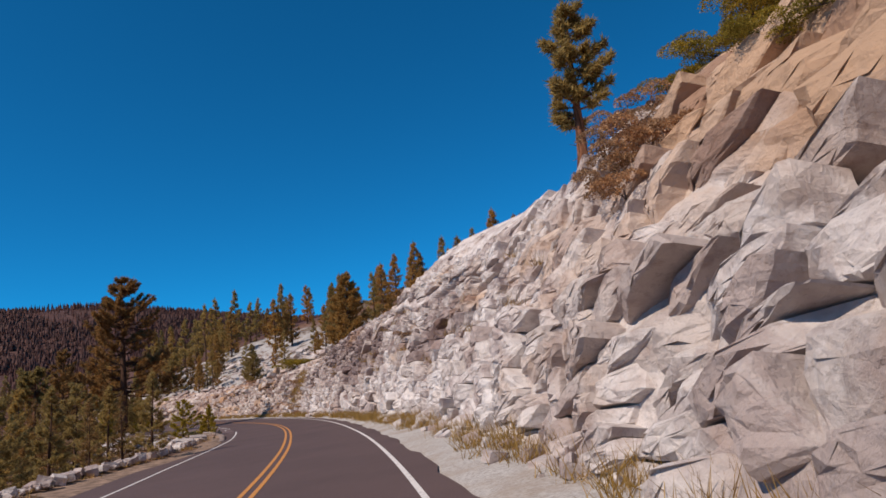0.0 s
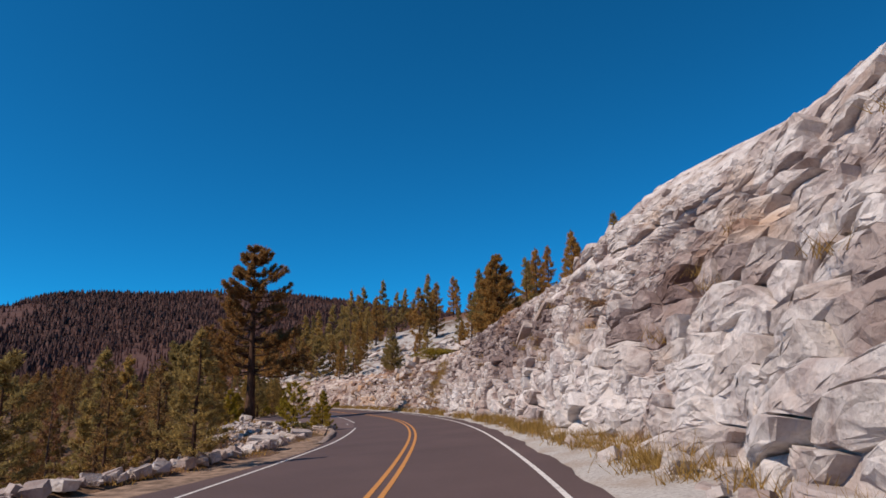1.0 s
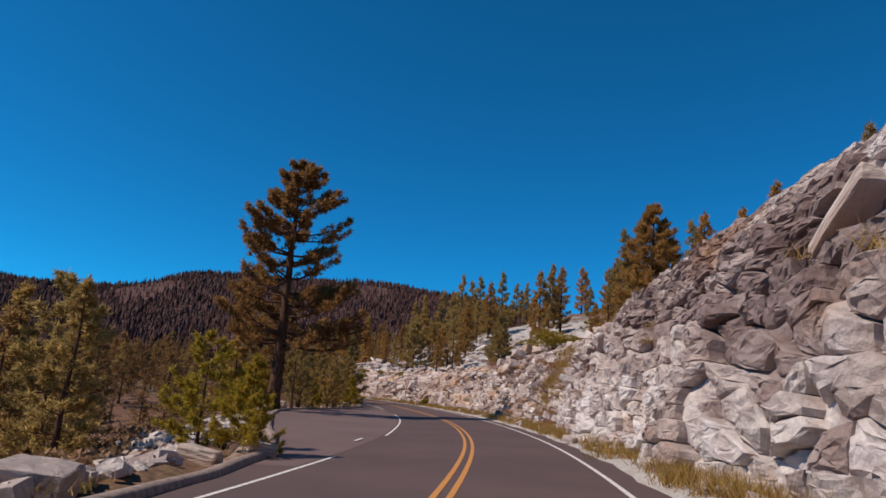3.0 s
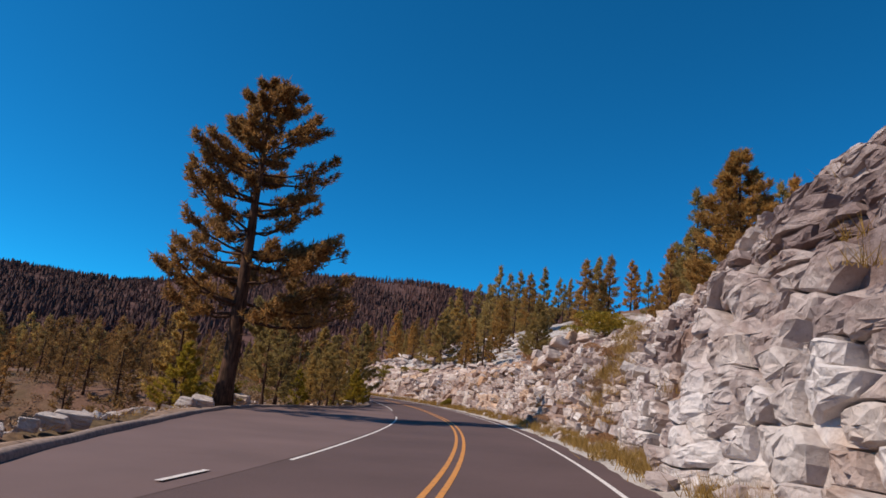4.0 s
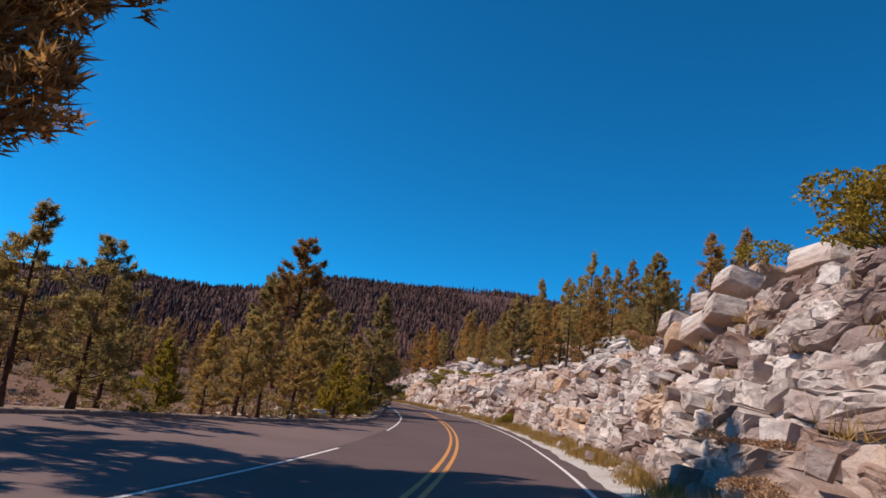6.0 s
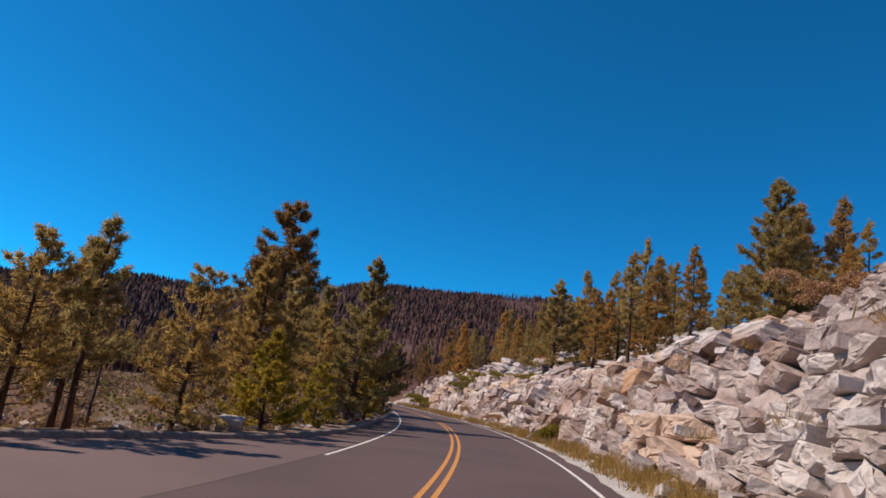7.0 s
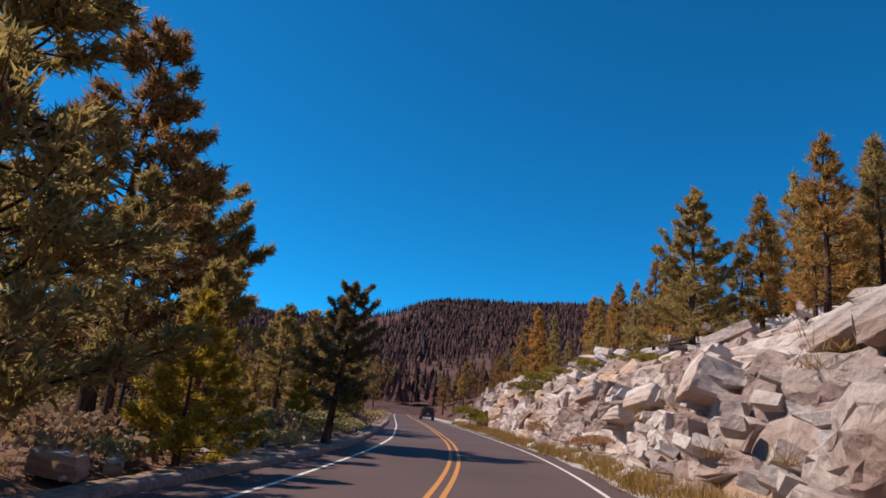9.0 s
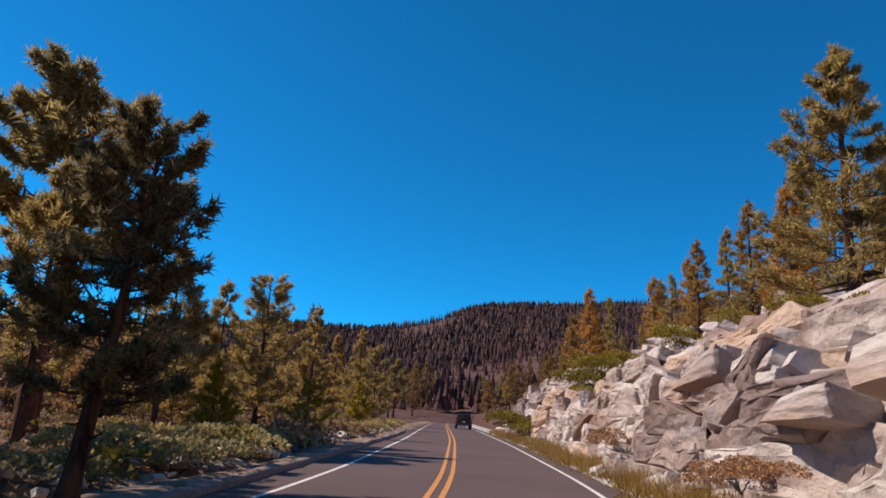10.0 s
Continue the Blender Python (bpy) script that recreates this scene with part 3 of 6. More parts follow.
def face_form(S, up, slope):
    """The broad ledges of the face: how far they stand out, their tone and their iron stain."""
    # three kinds of rock along the road, one passing into the next
    first = 1 - smooth((S - 1.0 - 0.25 * up) / 3)
    last = smooth((S - 63 + 1.2 * np.sin(up)) / 4)
    oa, ta = bedded(S, up, slope, TUMBLED, 0.42)
    ob, tb = bedded(S, up, slope, MASSIVE, 0.14)
    oc, tc = bedded(S, up, slope, SLABBY, 0.06)
    # the fresh-cut foot of the massive wall is smoother and whiter than its weathered top
    cut = smooth((3.5 + 0.6 * np.sin(S * 0.6) - up) / 1.0)
    bare = smooth((17 + 2 * np.sin(up) - S) / 5)
    ob = ob * (1 - 0.15 * cut) * (1 - 0.35 * bare) + 0.20 * cut
    tb = tb * (1 - 0.4 * cut) + (0.36 - 0.14 * smooth((S - 29) / 8)) * cut - (0.18 + 0.12 * smooth((S - 30) / 6)) * (1 - cut) * (1 - bare) + 0.28 * bare * (1 - cut)
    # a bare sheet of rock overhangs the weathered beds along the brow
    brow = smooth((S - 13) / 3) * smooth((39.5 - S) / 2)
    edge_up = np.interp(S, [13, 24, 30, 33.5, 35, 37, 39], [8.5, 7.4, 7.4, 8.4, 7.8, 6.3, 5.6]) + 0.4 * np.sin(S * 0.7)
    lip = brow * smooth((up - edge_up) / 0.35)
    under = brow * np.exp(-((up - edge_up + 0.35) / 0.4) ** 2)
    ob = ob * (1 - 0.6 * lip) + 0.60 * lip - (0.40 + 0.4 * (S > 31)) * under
    # the overhang's shade is put into the tone too: darker along the recess
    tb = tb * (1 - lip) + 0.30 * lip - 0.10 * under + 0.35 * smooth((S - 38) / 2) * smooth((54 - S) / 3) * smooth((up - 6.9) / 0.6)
    # broad bare slabs high on the first stretch
    slab = smooth((up - 5.0 - 0.35 * (S + 6)) / 1.2) * (1 - smooth((S - 2) / 3))
    oa = oa * (1 - 0.5 * slab) + 0.1 * slab
    block = np.exp(-((S + 9.2) / 2.5) ** 4 - ((up - 1.0) / 1.8) ** 4)
    oa, ta = oa * (1 - 0.55 * block) + 0.35 * block, ta * (1 - block) + 0.3 * block
    off = oa * first + oc * last + ob * (1 - first - last)
    tone = (ta + 0.20 + 0.14 * smooth((2.8 - up) / 1.5)) * first + (1.5 * tc + 0.07 * smooth((S - 74) / 5) * smooth((112 - S) / 4) - 0.08) * last + tb * (1 - first - last)
    rust = slab * 0.8 + 0.16 * last + 0.10 * first + 0.5 * first * smooth((up - 4.5) / 1.5) * (ta > 0.1) + 0.6 * (tc > 0.24) * last
    return off, np.clip(0.60 + tone, 0, 1), np.clip(rust, 0, 1)


def worn(off, keep):
    """Take the sharpest edge off every step."""
    wide = np.pad(off, 1, mode="edge")
    wide = (wide[:-2] + keep * wide[1:-1] + wide[2:]) / (keep + 2)
    return (wide[:, :-2] + keep * wide[:, 1:-1] + wide[:, 2:]) / (keep + 2)


def cliff_mesh(name, s_values, v_values):
    """The face as a sheet; v runs up the profile from its foot, 0 to 1."""
    knots = np.array([0, 0.13, 0.26, 0.42, 0.6, 0.72, 0.84, 1.0])
    kd = np.array([FOOT - 0.15, 5.5, 6.1, 7.0, 8.2, 9.5, 11.0, 14.5])
    S, V = np.meshgrid(s_values, v_values, indexing="ij")
    dk = np.interp(V, knots, kd)
    d = warp(S, dk) + (0.30 * np.sin(S * 0.21) + 0.22 * np.sin(S * 0.53 + 1) + 0.16 * np.sin(S * 1.1 + 2)) * (1 - V)
    z = face_k(S.ravel(), np.maximum(dk, FOOT).ravel()).reshape(S.shape)
    z = np.where(V < 0.004, -0.5, z)
    step = np.hypot(np.diff(dk, axis=1), np.diff(z, axis=1))
    up = np.concatenate([np.zeros((len(S), 1)), np.cumsum(step, 1)], 1)
    zu = face_k(S.ravel(), (dk + 0.15).ravel()).reshape(S.shape)
    slope = np.clip(np.arctan2(np.maximum(zu - z, 0), 0.15), 0.3, 1.35)
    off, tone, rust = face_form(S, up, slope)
    off = worn(worn(off, 2.0), 2.0) + 0.05 * lumps(S, up, z, 2.3) + 0.03 * lumps(up, S, z, 6.1) - 0.42 + 0.30 * smooth((V - 0.66) / 0.1)
    calm = smooth((V - 0.62) / 0.2)
    off = off * (1 - 0.55 * calm) * smooth(V / 0.03)
    d2, z2 = d - off * (0.45 + 0.5 * np.sin(slope)), z + off * 0.30 * np.cos(slope)
    z2 = np.where(V > 0.985, z2 - 0.9, z2)
    x, y = to_xy(S, d2)
    me = grid_mesh(name, x, y, z2, GRANITE, False)
    at = me.attributes.new("block", "FLOAT", "POINT")
    at.data.foreach_set("value", tone.ravel())
    at = me.attributes.new("rust", "FLOAT", "POINT")
    at.data.foreach_set("value", rust.ravel())
    return me


fine_v = np.concatenate([[0.0], np.linspace(0.005, 0.72, 90), np.linspace(0.73, 1.0, 24)])
cliff = tagged(new("rock_cliff", cliff_mesh("rock_cliff", np.concatenate([np.arange(-40, -12, 0.4), np.arange(-12, 112, 0.2), np.arange(112, 140, 0.2), np.arange(140, 200, 0.3)]), fine_v)),
               "fractured pale grey granite face cut beside the road", "cliff", kind="structure")


def hull_rock(seed, blocky=0.75, fine=2):
    """An angular stone about 1 x 1 x 1 m: a jittered box with chipped corners."""
    rng = random.Random(seed)
    bm = bmesh.new()
    cuts = []
    for _ in range(3):
        n = Vector((rng.gauss(0, 1), rng.gauss(0, 1), rng.gauss(0, 0.8))).normalized()
        cuts.append((n, rng.uniform(0.53, 0.68)))
    for sx in (-1, 1):
        for sy in (-1, 1):
            for sz in (-1, 1):
                c = Vector((sx * 0.5 * rng.uniform(0.91, 1.03), sy * 0.5 * rng.uniform(0.91, 1.03), sz * 0.5 * rng.uniform(0.86, 1.02)))
                for ax in range(3):
                    p = c.copy()
                    p[ax] *= blocky * rng.uniform(0.82, 1.02)
                    for n, far in cuts:
                        over = n.dot(p) - far
                        if over > 0:
                            p -= n * over
                    bm.verts.new(p)
    bmesh.ops.convex_hull(bm, input=bm.verts)
    loose = [v for v in bm.verts if not v.link_faces]
    bmesh.ops.delete(bm, geom=loose, context="VERTS")
    bmesh.ops.dissolve_limit(bm, angle_limit=0.12, verts=bm.verts, edges=bm.edges)
    if fine == 2:
        bmesh.ops.bevel(bm, geom=bm.edges, offset=0.035, segments=1, affect="EDGES")
    bmesh.ops.triangulate(bm, faces=bm.faces)
    if fine:
        bmesh.ops.subdivide_edges(bm, edges=[e for e in bm.edges if e.calc_length() > (0.22 if fine == 2 else 0.5)], cuts=fine, use_grid_fill=True)
    bmesh.ops.triangulate(bm, faces=bm.faces)
    if fine == 2:
        bmesh.ops.smooth_vert(bm, verts=bm.verts, factor=0.5, use_axis_x=True, use_axis_y=True, use_axis_z=True)
    for v in bm.verts:
        k = v.co * 3.1 + Vector((seed, 2 * seed, 0))
        v.co += v.co.normalized() * (0.03 * noise.noise(k * 0.7) + 0.012 * (noise.cell(k * 0.9) - 0.5) + 0.014 * noise.noise(k * 2.7))
    bmesh.ops.triangulate(bm, faces=bm.faces)
    me = bpy.data.meshes.new("rock")
    bm.to_mesh(me)
    bm.free()
    me.polygons.foreach_set("use_smooth", [False] * len(me.polygons))
    me.materials.append(GRANITE_LOOSE)
    return me


ROCKS = [hull_rock(100 + k, 0.96 if k < 10 else 0.88) for k in range(18)]
ROCK_DATA = []
for k in range(36):
    me = hull_rock(100 + k, 0.96 if k % 18 < 10 else 0.88, 1 if k < 18 else 0)
    co = np.empty(len(me.vertices) * 3)
    me.vertices.foreach_get("co", co)
    ROCK_DATA.append((co.reshape(-1, 3), np.array([tuple(p.vertices) for p in me.polygons])))
    bpy.data.meshes.remove(me)


def joined_rocks(name, rows, mat):
    """Many stones in one mesh; rows: (template, 4x4 pose with size, tone)."""
    vs, fs, tone, n = [], [], [], 0
    for k, m, tn in rows:
        co, tri = ROCK_DATA[k]
        m = np.array(m)
        vs.append(co @ m[:3, :3].T + m[:3, 3])
        fs.append(tri + n)
        tone.append(np.full(len(co), tn))
        n += len(co)
    v, f = np.concatenate(vs), np.concatenate(fs)
    me = bpy.data.meshes.new(name)
    me.vertices.add(len(v))
    me.vertices.foreach_set("co", v.ravel())
    me.loops.add(f.size)
    me.loops.foreach_set("vertex_index", f.ravel())
    me.polygons.add(len(f))
    me.polygons.foreach_set("loop_start", np.arange(len(f)) * 3)
    me.polygons.foreach_set("use_smooth", [False] * len(f))
    me.materials.append(mat)
    me.update(calc_edges=True)
    at = me.attributes.new("block", "FLOAT", "POINT")
    at.data.foreach_set("value", np.concatenate(tone))
    return me


def on_face(s, d):
    """Point and outward, along and up directions on the rock face."""
    d = float(warp(s, max(d, FOOT + 0.05)))
    z0, z1 = (float(face_profile(np.array([s]), np.array([q]))[0]) for q in (d - 0.2, d + 0.2))
    z = float(face_profile(np.array([s]), np.array([d]))[0])
    slope = min(1.3, math.atan2(max(z1 - z0, 0.02), 0.4))
    h = float(np.interp(s, LINE_S, LINE_H))
    x, y = to_xy(s, d)
    right_v = Vector((math.cos(h), math.sin(h), 0))
    along = Vector((-math.sin(h), math.cos(h), 0))
    normal = (-math.sin(slope) * right_v + Vector((0, 0, math.cos(slope)))).normalized()
    return Vector((float(x), float(y), z)), normal, along, slope


def stone_pose(rng, s, d, size, proud, dip=0.06, jitter=0.12, upright=0.5):
    p, n, along, slope = on_face(s, d)
    # the bedding is flatter than the face: lean the stone's own normal towards the road
    h = float(np.interp(s, LINE_S, LINE_H))
    out = Vector((-math.cos(h), -math.sin(h), 0))
    face = (n * (1 - upright) + out * upright).normalized()
    a = (along + Vector((0, 0, -dip))).normalized()
    a = (a - face * a.dot(face)).normalized()
    up = face.cross(a)
    if up.z < 0:
        up = -up
    m = Matrix((a, -face, up)).transposed().to_4x4()
    m = m @ Euler((rng.gauss(0, jitter * 0.7), rng.gauss(0, jitter * 0.5), rng.gauss(0, jitter * 1.5))).to_matrix().to_4x4()
    m = Matrix.Translation(p + n * proud) @ m
    return m @ Matrix.Diagonal((*size, 1))


rng = random.Random(7)
stones = []  # (s, d, template, pose, tone)
KNOT_V = [0, 0.13, 0.26, 0.42, 0.6, 0.72, 0.84, 1.0]
KNOT_D = [FOOT, 5.5, 6.1, 7.0, 8.2, 9.5, 11.0, 14.5]


def beds(s0, s1, run, high, wide, deep_, v0, v1, proud, jitter, upright, dip, skip=0.0, uneven=0.14, small=False):
    """Courses of jointed rock: beds that run on along the face, each broken into blocks."""
    s = s0
    while s < s1:
        e = min(s1, s + rng.uniform(*run))
        mid_s = (s + e) / 2
        length = 0.8 * float(np.interp(mid_s, FACE_S, FACE_8)) + 7.5
        v = v0
        while v < v1:
            hgt = rng.uniform(*high)
            dv = hgt / length
            ledge = rng.gauss(0, uneven)
            q = s - rng.uniform(0, wide[1])
            while q < e:
                w = rng.uniform(*wide)
                sm = q + w / 2
                q += w
                if rng.random() < skip:
                    continue
                vm = v + dv / 2 - 0.004 * dip * (sm - mid_s) * 10 / length
                d = float(np.interp(min(0.98, max(0.005, vm)), KNOT_V, KNOT_D))
                out = rng.uniform(*proud) + ledge + 0.10 * math.sin(sm * 0.9 + v * 20)
                if vm > 0.66:
                    out = min(out, -0.2)
                size = (w * rng.uniform(1.0, 1.06), rng.uniform(*deep_), hgt * rng.uniform(1.02, 1.2))
                tone = min(1, max(0, rng.gauss(0.55, 0.2) + ledge * 0.5))
                stones.append((sm, d, rng.randrange(len(ROCKS)) + (18 if small else 0), stone_pose(rng, sm, d, size, out, dip, jitter, upright), tone))
            v += dv * 0.97
        s = e


# broken stones caught on the ledges
beds(62, 136, (6, 9), (0.16, 0.36), (0.25, 0.75), (0.35, 0.7), 0.02, 0.66, (-0.20, 0.02), 0.30, 0.45, 0.05, 0.94, 0.05, True)
# single large blocks: perched boulders and broad slabs that stand out
for s, d, size, proud, jit in ((36.0, 7.9, (2.6, 1.3, 0.5), -0.48, 0.03), (37.6, 7.1, (2.2, 1.2, 0.45), -0.3, 0.03),
                               (85.1, 8.4, (1.2, 1.0, 0.6), 0.70, 0.08), (86.3, 8.0, (0.9, 1.0, 0.62), 0.45, 0.18), (85.5, 7.4, (1.2, 1.0, 0.75), 0.22, 0.2), (84.6, 7.8, (1.3, 1.1, 0.7), 0.35, 0.1), (89.6, 7.9, (1.6, 1.4, 0.8), 0.1, 0.1), (87.0, 7.2, (1.0, 1.0, 0.8), 0.25, 0.3),
                               (106.1, 7.0, (2.0, 1.5, 1.0), -0.15, 0.05), (108.0, 6.4, (1.3, 1.1, 0.6), 0.2, 0.1), (103.8, 7.2, (1.4, 1.3, 0.6), -0.25, 0.08),
                               (3.2, 9.4, (1.0, 0.9, 0.8), -0.1, 0.1),
                               (87.0, 9.8, (1.3, 1.2, 0.9), 0.35, 0.1), (83.5, 10.0, (1.8, 1.3, 0.8), 0.2, 0.1), (114.4, 7.2, (1.8, 1.3, 0.55), -0.3, 0.05), (117.6, 7.6, (2.6, 1.4, 0.7), -0.05, 0.06), (120.0, 7.9, (2.4, 1.3, 0.6), -0.15, 0.06), (125.0, 7.0, (2.3, 1.5, 1.05), -0.1, 0.12),
                               (129.4, 6.8, (2.6, 1.6, 0.7), -0.25, 0.05), (131.9, 6.4, (2.1, 1.4, 0.5), -0.30, 0.05), (137.5, 7.3, (2.8, 1.6, 0.7), -0.15, 0.05), (134.6, 7.2, (2.2, 1.4, 0.6), -0.2, 0.06), (105.0, 8.0, (2.2, 1.4, 0.55), -0.15, 0.06), (101.5, 8.1, (2.4, 1.4, 0.5), -0.2, 0.06), (97.5, 7.8, (2.0, 1.4, 0.5), -0.15, 0.06)):
    stones.append((s, d, rng.randrange(10), stone_pose(rng, s, d, size, proud, 0.55 if 33 < s < 38 else 0.08, jit, 0.7), 2.0 if s in (87.0, 106.1, 108.0) else 0.7))

near_stones = [r for r in stones if r[2] < 18 and -12 < r[0] < 140]
chosen = set(id(r) for r in near_stones)
loose_rest = part("joined_rock", joined_rocks("joined_rock", [(k, m, tn) for r in stones if id(r) not in chosen for _, _, k, m, tn in (r,)], GRANITE), cliff)
tagged(loose_rest, kind="stuff")

# ---- the jointed blocks of the face, bed upon bed ----
TAB_S, TAB_U = np.arange(-20, 205, 0.25), np.arange(-0.6, 16, 0.1)
tab_v = np.linspace(0, 1, 80)
tab_dk = np.interp(tab_v, KNOT_V, KNOT_D)
TAB_D, TAB_Z = np.empty((len(TAB_S), len(TAB_U))), np.empty((len(TAB_S), len(TAB_U)))
for n, s in enumerate(TAB_S):
    z = face_k(np.full(80, s), tab_dk)
    real_d = warp(s, tab_dk)
    up = np.concatenate([[0], np.cumsum(np.hypot(np.diff(real_d), np.diff(z)))])
    TAB_D[n] = np.interp(TAB_U, up, real_d)
    TAB_Z[n] = np.interp(TAB_U, up, z) + np.minimum(0, TAB_U)


def table(tab, s, up):
    i = np.clip((s - TAB_S[0]) / 0.25, 0, len(TAB_S) - 1.01)
    j = np.clip((up - TAB_U[0]) / 0.1, 0, len(TAB_U) - 1.01)
    a, c = i.astype(int), j.astype(int)
    fi, fj = i - a, j - c
    return (tab[a, c] * (1 - fi) * (1 - fj) + tab[a + 1, c] * fi * (1 - fj) + tab[a, c + 1] * (1 - fi) * fj + tab[a + 1, c + 1] * fi * fj)


# joint spacing along the road, bed height, unevenness, turn of the faces, dip of the beds, sharpness of the broken corners
ZONE_S = [-14, 0, 12, 30, 55, 66, 95, 113, 150, 195]
ZONE_A = [1.2, 1.1, 1.25, 1.1, 1.05, 0.95, 1.0, 1.7, 1.9, 2.2]
ZONE_B = [0.48, 0.44, 0.52, 0.50, 0.44, 0.36, 0.33, 0.58, 0.58, 0.5]
ZONE_UNEVEN = [0.16, 0.17, 0.12, 0.15, 0.20, 0.26, 0.28, 0.24, 0.24, 0.24]
ZONE_TURN = [0.26, 0.28, 0.20, 0.20, 0.22, 0.24, 0.22, 0.12, 0.12, 0.18]
ZONE_DIP = [0.42, 0.40, 0.28, 0.16, 0.14, 0.08, 0.08, 0.14, 0.14, 0.12]
ZONE_CHOP = [0.9, 0.95, 0.6, 0.5, 0.55, 0.65, 0.6, 0.38, 0.38, 0.5]
ALONG = np.arange(-16, 200, 0.25)
ALONG_A, ALONG_B = np.interp(ALONG, ZONE_S, ZONE_A), np.interp(ALONG, ZONE_S, ZONE_B)
JOINT_NO = np.cumsum(0.25 / ALONG_A)
BED_NO = np.cumsum(0.25 * np.interp(ALONG, ZONE_S, ZONE_DIP) / ALONG_B)


def bed_rate(s):
    """How much thinner the beds are high on the face: broad slabs first, thin weathered beds later."""
    return 0.55 + 0.45 * smooth((s - 3) / 5) + 0.45 * smooth((s - 14) / 5) * smooth((66 - s) / 6)


def joint_to_face(p, q):
    """Place along the road and up the face, from the count of joints and of beds."""
    s = np.interp(p, JOINT_NO, ALONG)
    g = (q - np.interp(s, ALONG, BED_NO)) * np.interp(s, ALONG, ALONG_B)
    return s, np.where(g < 4.5, g, 4.5 + (g - 4.5) / bed_rate(s))


def clipped(poly, nx, ny, c):
    """The part of a convex polygon on the near side of a line."""
    out = []
    for k, a in enumerate(poly):
        b = poly[(k + 1) % len(poly)]
        fa, fb = a[0] * nx + a[1] * ny - c, b[0] * nx + b[1] * ny - c
        if fa <= 0:
            out.append(a)
        if (fa < 0 < fb) or (fb < 0 < fa):
            r = fa / (fa - fb)
            out.append((a[0] + r * (b[0] - a[0]), a[1] + r * (b[1] - a[1])))
    return out


brng = random.Random(19)
seeds = {}
for i in range(int(JOINT_NO[-1]) + 1):
    at = float(np.interp(i + 0.5, JOINT_NO, ALONG))
    low = int(np.interp(at, ALONG, BED_NO)) - 2
    for j in range(low, low + int(18 / np.interp(at, ALONG, ALONG_B))):
        p, q = i + 0.5 + 0.5 * (j % 2) + brng.uniform(-0.45, 0.45), j + 0.5 + brng.uniform(-0.27, 0.27)
        _, up = joint_to_face(p, q)
        lost = 0.30 - (0.16 if 12 < at < 66 else 0.0) + (0.25 if at < 4 and up > 5 else 0.0) + (0.1 if 14 < at < 40 and up > 7.6 else 0.0) + (0.15 if 10 < at < 28 and up < 4.5 else 0.0)
        if brng.random() > lost:
            seeds[i, j] = (p, q)

RING = 14
rings, cell_numbers = [], []
for (i, j), (p, q) in seeds.items():
    near = []
    for a in range(i - 3, i + 4):
        for b in range(j - 3, j + 4):
            other = seeds.get((a, b))
            if other and (a, b) != (i, j):
                near.append(((other[0] - p) ** 2 + (other[1] - q) ** 2, other))
    near.sort()
    poly = [(p - 2, q - 2), (p + 2, q - 2), (p + 2, q + 2), (p - 2, q + 2)]
    for dist, (op, oq) in near:
        far = max((v[0] - p) ** 2 + (v[1] - q) ** 2 for v in poly)
        if dist > 4 * far:
            break
        nx, ny = op - p, oq - q
        poly = clipped(poly, nx, ny, nx * (op + p) / 2 + ny * (oq + q) / 2)
        if len(poly) < 3:
            break
    if len(poly) < 3:
        continue
    while len(poly) > RING:
        poly.pop()
    while len(poly) < RING:
        k = max(range(len(poly)), key=lambda n: (poly[n][0] - poly[(n + 1) % len(poly)][0]) ** 2 + (poly[n][1] - poly[(n + 1) % len(poly)][1]) ** 2)
        a, b = poly[k], poly[(k + 1) % len(poly)]
        poly.insert(k + 1, ((a[0] + b[0]) / 2, (a[1] + b[1]) / 2))
    s_mid, u_mid = joint_to_face(sum(v[0] for v in poly) / RING, sum(v[1] for v in poly) / RING)
    top = 0.8 * float(np.interp(s_mid, FACE_S, FACE_8)) + 6.0
    if -13.5 < s_mid < 192 and -0.4 < u_mid < top:
        rings.append(poly)
        cell_numbers.append([brng.random() for _ in range(12)])

rings, cell_numbers = np.array(rings), np.array(cell_numbers).T
nr = np.random.RandomState(5)
edge_s, edge_u = joint_to_face(rings[..., 0], rings[..., 1])
# the joints waver
edge_s, edge_u = edge_s + 0.07 * np.sin(2.3 * edge_u + edge_s) + 0.05 * np.sin(5.1 * edge_u), edge_u + 0.07 * np.sin(0.9 * edge_s + edge_u) + 0.04 * np.sin(3.3 * edge_s + 2 * edge_u)
mid_s, mid_u = edge_s.mean(1), edge_u.mean(1)
rel_s, rel_u = edge_s - mid_s[:, None], edge_u - mid_u[:, None]
reach = np.hypot(rel_s, rel_u)
cell_high, cell_wide = np.ptp(rel_u, axis=1), np.ptp(rel_s, axis=1)
tight = np.maximum(0.5, 1 - 0.034 / reach)[..., None]
flat = np.stack([rel_s, rel_u], -1)
shells = [flat * tight, flat * tight * (1 - np.minimum(0.22, 0.07 / reach))[..., None], flat * 0.66 + nr.normal(size=flat.shape) * 0.04 * cell_high[:, None, None], flat * 0.34 + nr.normal(size=flat.shape) * 0.05 * cell_high[:, None, None], np.zeros((len(flat), 1, 2))]
local = np.concatenate(shells, 1)
z_lo, z_hi = table(TAB_Z, mid_s, mid_u - 0.3), table(TAB_Z, mid_s, mid_u + 0.3)
c_slope = np.clip(np.arcsin(np.clip((z_hi - z_lo) / 0.6, 0.2, 0.99)), 0.3, 1.35)
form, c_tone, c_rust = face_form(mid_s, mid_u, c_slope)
n0, n1, n2, n3, n4, n5, n6, n7, n8, c_t1, c_t2, c_t3 = cell_numbers
